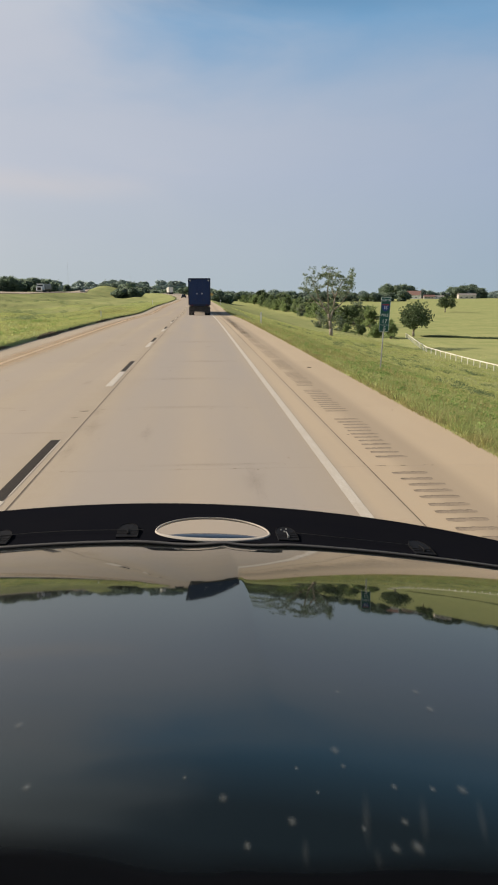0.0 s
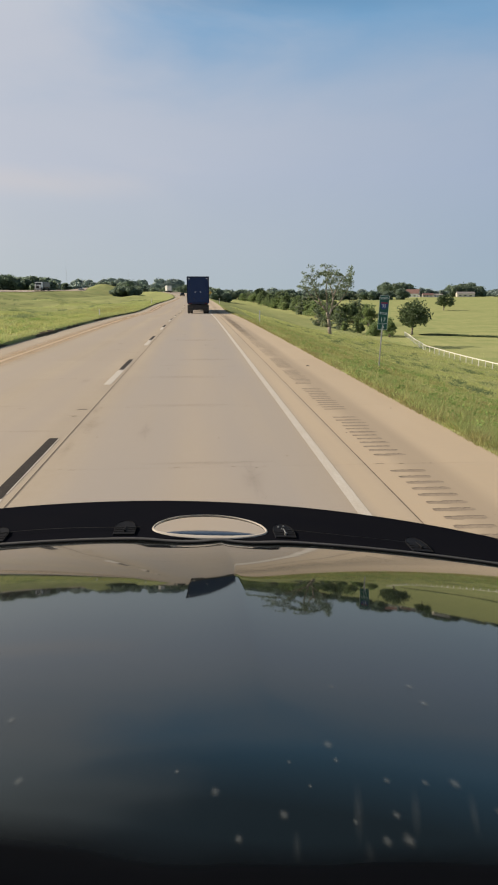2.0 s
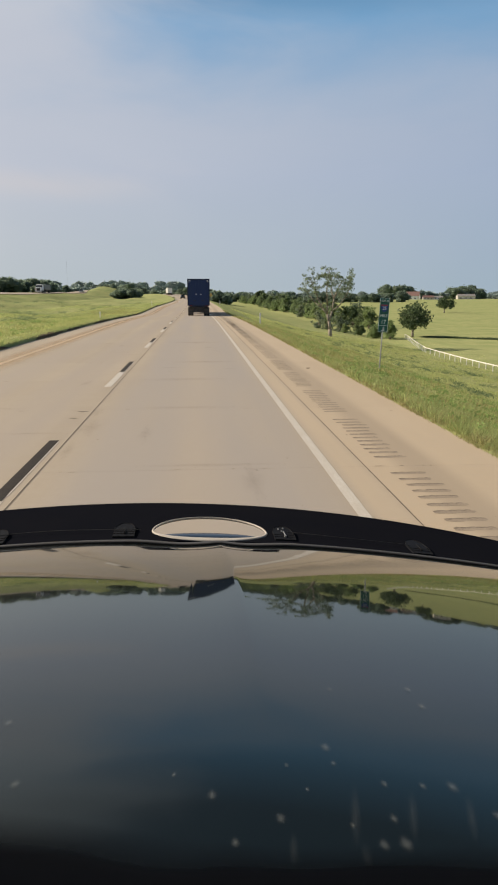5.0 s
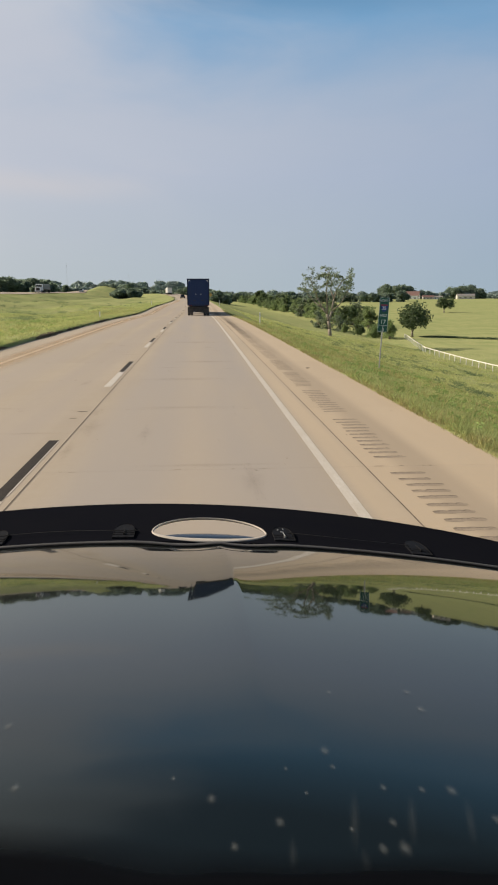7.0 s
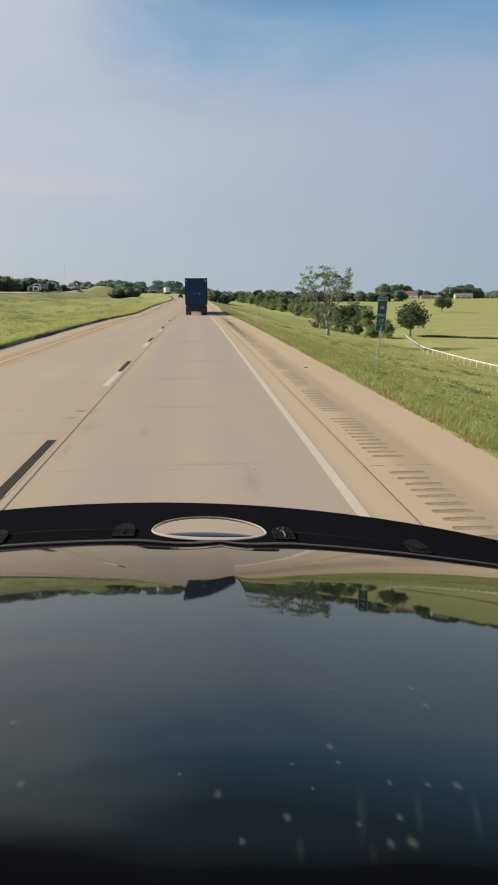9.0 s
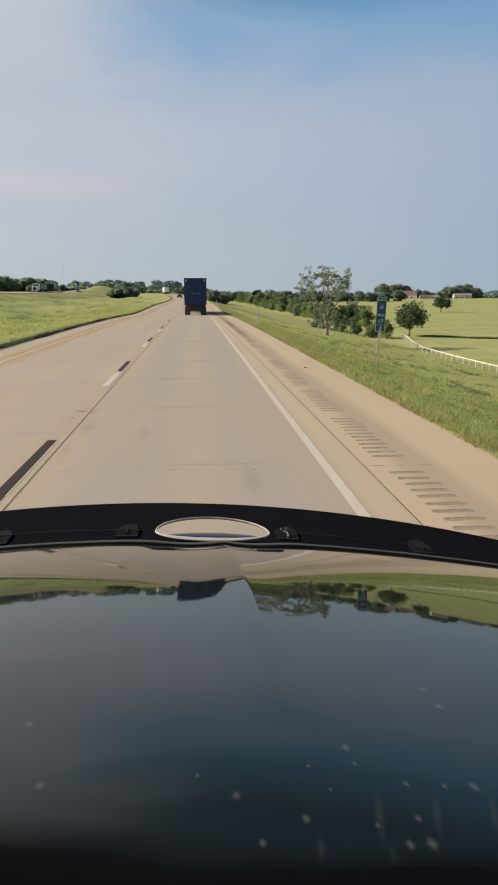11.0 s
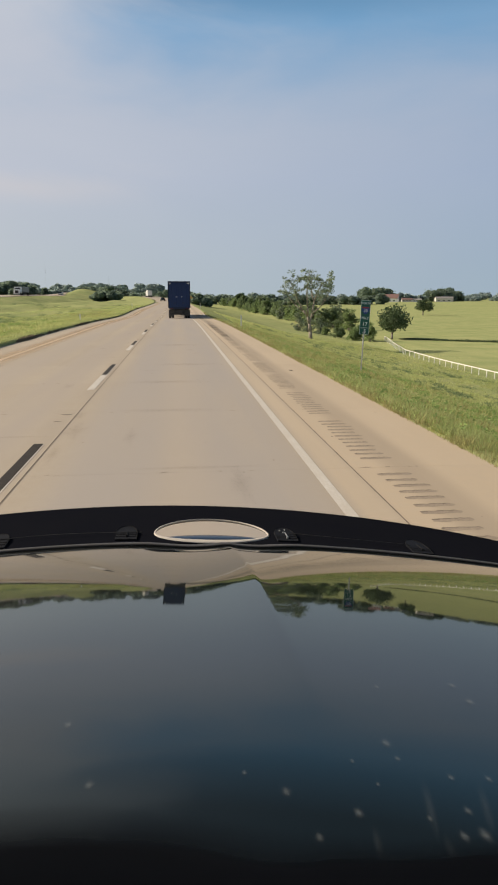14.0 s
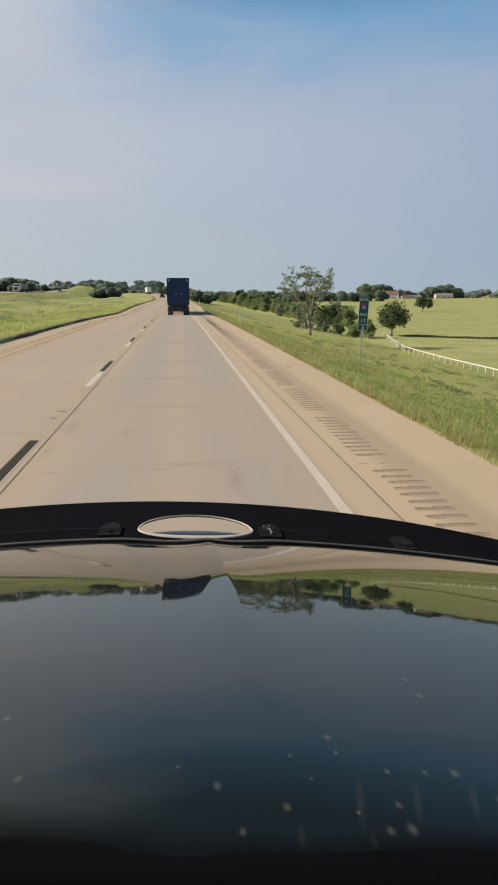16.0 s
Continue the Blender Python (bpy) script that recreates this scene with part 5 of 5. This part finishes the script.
def bonnet_z(x, v):
    """Height of the bonnet at side x, v metres ahead before the front edge is rounded off."""
    d = x - HX0
    c = x - CREASE_X + 0.014 * min(1.0, max(0.0, (v - 1.3) / 0.6))
    dip = -0.010 * math.exp(-(d / 0.17) ** 4) * min(1.0, max(0.0, (v - 1.66) / 0.24))
    ridge = 0.0098 * (max(0.0, 1 + c / 0.1266) ** 2 if c < 0 else math.exp(-c / 0.0508)) * min(1.0, max(0.0, (v - 0.6) / 0.6))
    edge = max(0.0, abs(d) - 0.95)
    return float(np.interp(v, fine, prof)) + LEAN * d + ARCH * d * d + 0.0063 * d ** 3 + dip + ridge - 1.6 * edge ** 2


own = thing("truck", (0, 0, 0), "dark truck front with a glossy bonnet and black wind deflector", "truck")
bm = bmesh.new()
xs = sorted(set(list(np.linspace(-1.15, 1.15, 70)) + [CREASE_X + d for d in (-0.13, -0.115, -0.1, -0.085, -0.07, -0.055, -0.04, -0.028, -0.02, -0.014, -0.010, -0.006, 0.0, 0.006, 0.012, 0.02, 0.03, 0.04, 0.055, 0.07, 0.085, 0.1, 0.12, 0.14)]))
vs = list(np.linspace(0.385, 1.90, 76))
grid = []
for x in xs:
    col = []
    for v in vs:
        col.append(bm.verts.new((x, 0.385 + (v - 0.385) * (lip_y(x) - 0.385) / 1.515, bonnet_z(x, v))))
    # rounded nose and front face
    for a, b in ((0.018, -0.010), (0.03, -0.03), (0.035, -0.07), (0.05, -0.20), (0.06, -0.42), (0.05, -0.62)):
        p = col[75].co
        col.append(bm.verts.new((x, p.y + a, p.z + b)))
    grid.append(col)
for i in range(len(xs) - 1):
    for j in range(len(grid[0]) - 1):
        bm.faces.new((grid[i][j], grid[i + 1][j], grid[i + 1][j + 1], grid[i][j + 1]))
# sides
for col, s in ((grid[0], -1), (grid[-1], 1)):
    low = [bm.verts.new((v.co.x + s * 0.06, v.co.y, min(v.co.z - 0.02, 0.85))) for v in col]
    for j in range(len(col) - 1):
        q = (col[j], col[j + 1], low[j + 1], low[j])
        bm.faces.new(q if s < 0 else q[::-1])
bmesh.ops.recalc_face_normals(bm, faces=bm.faces)
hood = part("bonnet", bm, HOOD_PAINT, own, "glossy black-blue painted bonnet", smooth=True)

# soft lip along the bonnet's front edge
bm = bmesh.new()
last = None
for x in np.linspace(-1.12, 1.12, 113):
    y, z = lip_y(x), bonnet_z(x, 1.90)
    g = math.exp(-((x - HX0) / 0.26) ** 4)
    ring = []
    for a in np.linspace(0, 6.283, 13)[:-1]:
        along = -0.010 - 0.012 * g + (0.030 + 0.012 * g) * math.cos(a)
        ring.append(bm.verts.new((x, y + along, z - 0.35 * along + 0.001 + 0.007 * math.sin(a))))
    if last:
        for i in range(12):
            bm.faces.new((last[i], last[(i + 1) % 12], ring[(i + 1) % 12], ring[i]))
    last = ring
bmesh.ops.recalc_face_normals(bm, faces=bm.faces)
part("front_lip", bm, RUBBER_LIP, hood, "grey rubber lip", smooth=True)

# wind deflector: a curved black plate that leans forward, with an oval opening
S_Y0, S_Y1 = 2.05, 2.52
# camera's eye, from which the plate is scaled to fit the view
CAMERA_EYE = Vector((0.0, 0.0, 2.118))
PLATE_LEAN, PLATE_ARCH = -0.0491, -0.0492


def plate(x, f, back=0.0):
    d = x - HX0
    y = S_Y0 + (S_Y1 - S_Y0) * f - 0.10 * d * d
    lo, hi = 1.345, 1.322
    k = 1.02 + 0.16 * f
    p = Vector((x, y, lo + (hi - lo) * f + (PLATE_LEAN * d + PLATE_ARCH * d * d) * k))
    return CAMERA_EYE + (p - CAMERA_EYE) * 1.09 - Vector((0, 0, back))


bm = bmesh.new()
OW, O_LO, O_HI = 0.190, 0.03, 0.58
cols = list(np.linspace(-1.22, HX0 - OW, 36)) + [HX0 - OW * math.cos(math.pi * k / 28) for k in range(1, 28)] + list(np.linspace(HX0 + OW, 1.28, 36))


def hole(x):
    t = (x - HX0) / OW
    if abs(t) >= 1:
        return None
    h = math.sqrt(1 - t * t)
    mid = O_LO + (O_HI - O_LO) * 0.36
    return mid - (mid - O_LO) * h, mid + (O_HI - mid) * h


TH = 0.006
for back, flip in ((0.0, False), (TH, True)):
    for xa, xb in zip(cols, cols[1:]):
        ha, hb = hole(xa), hole(xb)
        mid = O_LO + (O_HI - O_LO) * 0.36
        ha, hb = ha or (mid, mid), hb or (mid, mid)
        solid = hole((xa + xb) / 2) is None
        bands = [((0, 0), (1, 1))] if solid else [((0, 0), (ha[0], hb[0])), ((ha[1], hb[1]), (1, 1))]
        for (la, lb), (ua, ub) in bands:
            q = [plate(xa, la, back), plate(xb, lb, back), plate(xb, ub, back), plate(xa, ua, back)]
            fv = [bm.verts.new(p) for p in q]
            try:
                bm.faces.new(fv[::-1] if flip else fv)
            except ValueError:
                pass
for xa, xb in zip(cols, cols[1:]):
    bm.faces.new([bm.verts.new(p) for p in (plate(xa, 1, 0), plate(xb, 1, 0), plate(xb, 1, TH), plate(xa, 1, TH))])
    bm.faces.new([bm.verts.new(p) for p in (plate(xa, 0, TH), plate(xb, 0, TH), plate(xb, 0, 0), plate(xa, 0, 0))])
bmesh.ops.remove_doubles(bm, verts=bm.verts, dist=0.0002)
shield = part("wind_deflector", bm, SHIELD_BLACK, own, "black acrylic wind deflector with an oval opening")

# rim round the oval
bm = bmesh.new()
last = first = None
mid = O_LO + (O_HI - O_LO) * 0.36
for k in range(48):
    a = 6.283185 * k / 48
    x = HX0 + OW * math.cos(a)
    f = mid + ((O_HI - mid) if math.sin(a) > 0 else (mid - O_LO)) * math.sin(a)
    c = plate(x, f, 0.0)
    n = Vector((math.cos(a), 0, 0))
    w = 0.0038 + 0.0030 * max(0.0, -math.sin(a))
    ring = [bm.verts.new(c + n * (w * math.cos(b)) + Vector((0, w * 3 * math.cos(b) * max(0.15, -math.sin(a)) * (1 if math.sin(a) > 0 else -1), 0.0035 * math.sin(b)))) for b in np.linspace(0, 6.283, 7)[:-1]]
    if last:
        for i in range(6):
            bm.faces.new((last[i], last[(i + 1) % 6], ring[(i + 1) % 6], ring[i]))
    else:
        first = ring
    last = ring
for i in range(6):
    bm.faces.new((last[i], last[(i + 1) % 6], first[(i + 1) % 6], first[i]))
bmesh.ops.recalc_face_normals(bm, faces=bm.faces)
part("opening_rim", bm, CUT_EDGE, shield, "pale cut edge of the opening", smooth=True)

# strip added below the opening, its blue imitating reflected sky
bm = bmesh.new()
last = None
for k in range(25):
    t = -1 + 2 * k / 24
    x = HX0 + 0.168 * t
    c = plate(x, 0.13, 0.02)
    h = 0.050 * math.sqrt(max(0.0, 1 - t * t)) + 0.001
    ring = [bm.verts.new(c + Vector((0, h * math.cos(a) + 0.02, 0.012 * math.sin(a)))) for a in np.linspace(0, 6.283, 11)[:-1]]
    if last:
        for i in range(10):
            bm.faces.new((last[i], last[(i + 1) % 10], ring[(i + 1) % 10], ring[i]))
    last = ring
bmesh.ops.recalc_face_normals(bm, faces=bm.faces)
part("grille_strip", bm, REFLECTED_BLUE, own, "dark blue strip imitating a sky reflection below the opening", smooth=True)

# smoked clear brackets that hold the deflector, and the wire between them
for k, x in enumerate((-0.655, -0.252, 0.275, 0.725)):
    c = plate(x, 0.24, -0.005)
    tilt = Matrix.Translation(c) @ Matrix.Rotation(math.atan2(PLATE_LEAN + 2 * PLATE_ARCH * (x - HX0), 1), 4, "Y").inverted()
    bm = bmesh.new()
    box(bm, -0.036, 0.040, -0.085, -0.03, -0.003, 0.003, 0.002)
    lobe = [bm.verts.new((0.037 * math.cos(q), -0.01 + 0.07 * math.sin(q), 0.0035)) for q in np.linspace(0, 6.283, 29)[:-1]]
    foot = [bm.verts.new((v.co.x, v.co.y, -0.003)) for v in lobe]
    bm.faces.new(lobe)
    for i in range(28):
        bm.faces.new((lobe[i], foot[i], foot[(i + 1) % 28], lobe[(i + 1) % 28]))
    bmesh.ops.transform(bm, matrix=tilt, verts=bm.verts)
    br = part("bracket", bm, CLEAR_PLASTIC, shield, "smoked clear plastic bracket")
    bm = bmesh.new()
    ring = [Vector((0.036 * math.cos(q), -0.01 + 0.068 * math.sin(q), 0.004)) for q in np.linspace(-0.3, 3.44, 22)]
    for p, q in zip(ring, ring[1:]):
        rod(bm, p, q, 0.0011, None, 5)
    for o in (-0.082, -0.052, -0.033):
        box(bm, -0.035, 0.039, o - 0.002, o + 0.002, 0.003, 0.005, 0.0008)
    box(bm, 0.038, 0.040, -0.083, 0.0, 0.003, 0.005, 0.0005)
    bmesh.ops.transform(bm, matrix=tilt, verts=bm.verts)
    part("bracket_rib", bm, BRACKET_RIB, br)
    bm = bmesh.new()
    rod(bm, (0.004, -0.055, 0.003), (0.004, -0.055, 0.010), 0.0045, 0.004, 10)
    rod(bm, (0.004, -0.055, 0.009), (0.002, 0.0, 0.006), 0.0022, 0.0015, 6)
    if k == 2:
        for ox, oy in ((-0.014, 0.02), (0.006, 0.03), (-0.004, 0.0)):
            rod(bm, (ox, oy, 0.004), (ox, oy, 0.008), 0.003, 0.0022, 8)
    bmesh.ops.transform(bm, matrix=tilt, verts=bm.verts)
    part("bolt", bm, STEEL if k == 2 else BRACKET_RIB, br, "small bright bolt" if k == 2 else "small dark bolt")
for a, b in ((-1.0, -0.20), (0.29, 0.70)):
    bm = bmesh.new()
    pts = [plate(x, 0.22 + 0.02 * math.sin(x * 9), -0.010) for x in np.linspace(a, b, 12)]
    for p, q in zip(pts, pts[1:]):
        rod(bm, p, q, 0.0014, None, 5)
    part("wire", bm, STEEL_DARK, shield)

# lower front, wheels and floor
part("grille", boxed(-0.62, 0.68, 1.88, 1.95, 0.55, 1.12, 0.03), STEEL_DARK, own)
part("bumper", boxed(-1.2, 1.24, 1.72, 2.02, 0.32, 0.72, 0.08), STEEL, own)
part("chassis", boxed(-0.5, 0.5, -2.6, 1.75, 0.45, 0.75), STEEL_DARK, own)
part("cab_floor", boxed(-1.15, 1.2, -1.5, 0.36, 0.75, 0.95, 0.02), STEEL_DARK, own)
part("firewall", boxed(-1.1, 1.15, 0.33, 0.39, 0.95, 1.66, 0.01), STEEL_DARK, own)
for s in (-1, 1):
    wheel(own, 0.02 + s * 1.02, 0.95, 0.5, 0.28, s)
    wheel(own, 0.02 + s * 0.98, -2.1, 0.5, 0.5, s)

# cab shell round the camera, unseen, added to shade the dashboard: roof, back wall, door panels with open windows,
# pillars
part("cab_roof", boxed(-1.12, 1.16, -1.45, 0.06, 2.72, 2.80, 0.03), HOOD_PAINT, own)
part("roof_lining", boxed(-1.05, 1.09, -1.40, 0.03, 2.69, 2.715, 0.005), DASH, own)
part("back_wall", boxed(-1.12, 1.16, -1.50, -1.42, 0.96, 2.72, 0.01), DASH, own)
for s in (-1, 1):
    x0, x1 = (-1.13, -1.08) if s < 0 else (1.12, 1.17)
    part("cab_door", boxed(x0, x1, -0.95, 0.34, 0.96, 1.72, 0.012), HOOD_PAINT, own)
    part("side_wall", boxed(x0, x1, -1.41, -0.96, 0.96, 2.70, 0.012), HOOD_PAINT, own)
    xm = (x0 + x1) / 2
    part("pillar", rod(bmesh.new(), (xm, 0.36, 1.70), (xm * 0.97, 0.02, 2.70), 0.045, 0.04, 8), DASH, own)
    part("seat", boxed(s * 0.55 - 0.26, s * 0.55 + 0.26, -1.1, -0.55, 0.96, 1.42, 0.06), DASH, own)
    part("seat_back", boxed(s * 0.55 - 0.25, s * 0.55 + 0.25, -1.25, -1.08, 1.40, 2.05, 0.06), DASH, own)

# dashboard top with the instrument hood swelling up on the driver's side
bm = bmesh.new()
gx, gy = np.linspace(-1.07, 1.11, 81), np.linspace(-0.06, 0.392, 31)
vv = {}
for i, x in enumerate(gx):
    for j, y in enumerate(gy):
        swell = math.exp(-((x + 0.16) / 0.10) ** 2) * math.exp(-((y - 0.28) / 0.075) ** 2)
        z = bonnet_z(x, 0.385) - 0.03 - 0.05 * ((y - 0.39) / 0.3) ** 2 + 0.10 * swell
        vv[i, j] = bm.verts.new((x, y, z))
for i in range(80):
    for j in range(30):
        bm.faces.new((vv[i, j], vv[i + 1, j], vv[i + 1, j + 1], vv[i, j + 1]))
r = bmesh.ops.extrude_face_region(bm, geom=list(bm.faces))
bmesh.ops.translate(bm, vec=(0, 0, -0.06), verts=[v for v in r["geom"] if isinstance(v, bmesh.types.BMVert)])
bmesh.ops.recalc_face_normals(bm, faces=bm.faces)
part("dashboard", bm, DASH, own, "matt black dashboard top", smooth=True)

# dried splashes, and streaks imitating windscreen reflections, placed on the bonnet by the camera's view
SPLASHES = [(0.114, 0.552, 0.0048), (0.116, 0.525, 0.0028), (0.237, 0.640, 0.0050), (0.235, 0.684, 0.0044), (0.154, 0.494, 0.0032), (0.187, 0.491, 0.0032), (0.213, 0.490, 0.0049), (0.236, 0.451, 0.0044),
            (0.059, 0.449, 0.0040), (0.149, 0.448, 0.0035), (0.133, 0.418, 0.0040), (0.150, 0.419, 0.0052), (0.073, 0.522, 0.0022), (-0.190, 0.602, 0.0042), (-0.156, 0.498, 0.0042), (0.006, 0.479, 0.0042),
            (-0.026, 0.508, 0.0024), (0.022, 0.422, 0.0034), (0.143, 0.679, 0.0030), (0.086, 0.486, 0.0020), (0.114, 0.440, 0.0024)]
STREAKS = [(0.0641, 0.412, 0.0042, 5.2, 0.12), (0.1193, 0.453, 0.0052, 7.9, 0.215), (0.166, 0.452, 0.0050, 6.9, 0.281), (0.2132, 0.450, 0.0048, 6.8, 0.30), (0.1164, 0.404, 0.0045, 3.8, 0.125)]
for sx, sv, sr, long, shear in [(x, v, 1.25 * r, 1.7, 0.0) for x, v, r in SPLASHES] + STREAKS:
    thin = long > 2

    def spread(a, f, sx=sx, sv=sv, sr=sr, long=long, shear=shear):
        v = sv + long * sr * f * math.sin(a)
        x = sx + sr * f * math.cos(a) + shear * (v - sv)
        return x, v, bonnet_z(x, v) + 0.0012

    bm = fade_rings(bmesh.new(), spread(0, 0), spread, wobble=0.0 if thin else 0.13, phase=40 * sx)
    part("splash_mark", bm, REFLECTION_STREAK if thin else SPLAT, hood, "faint pale streak imitating a windscreen reflection" if thin else "pale dried splash", smooth=True)

# dark sheet added near the camera, fading upwards, to imitate the dashboard's blurred edge
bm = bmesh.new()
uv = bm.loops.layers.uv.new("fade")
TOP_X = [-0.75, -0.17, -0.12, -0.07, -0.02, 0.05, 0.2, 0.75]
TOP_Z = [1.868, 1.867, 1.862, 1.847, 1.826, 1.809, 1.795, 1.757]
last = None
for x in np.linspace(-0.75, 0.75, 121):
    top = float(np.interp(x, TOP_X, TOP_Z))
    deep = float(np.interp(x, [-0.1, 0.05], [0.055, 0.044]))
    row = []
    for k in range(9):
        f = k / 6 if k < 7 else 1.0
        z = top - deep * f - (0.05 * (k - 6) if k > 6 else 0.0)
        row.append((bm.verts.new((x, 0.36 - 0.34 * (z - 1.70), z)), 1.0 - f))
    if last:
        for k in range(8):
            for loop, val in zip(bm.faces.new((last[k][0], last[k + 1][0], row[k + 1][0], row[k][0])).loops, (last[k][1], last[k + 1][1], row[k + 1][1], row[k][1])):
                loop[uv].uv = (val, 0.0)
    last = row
part("windscreen_border", bm, SOFT_EDGE, own, "soft dark sheet standing in for the blurred dashboard edge", smooth=True)
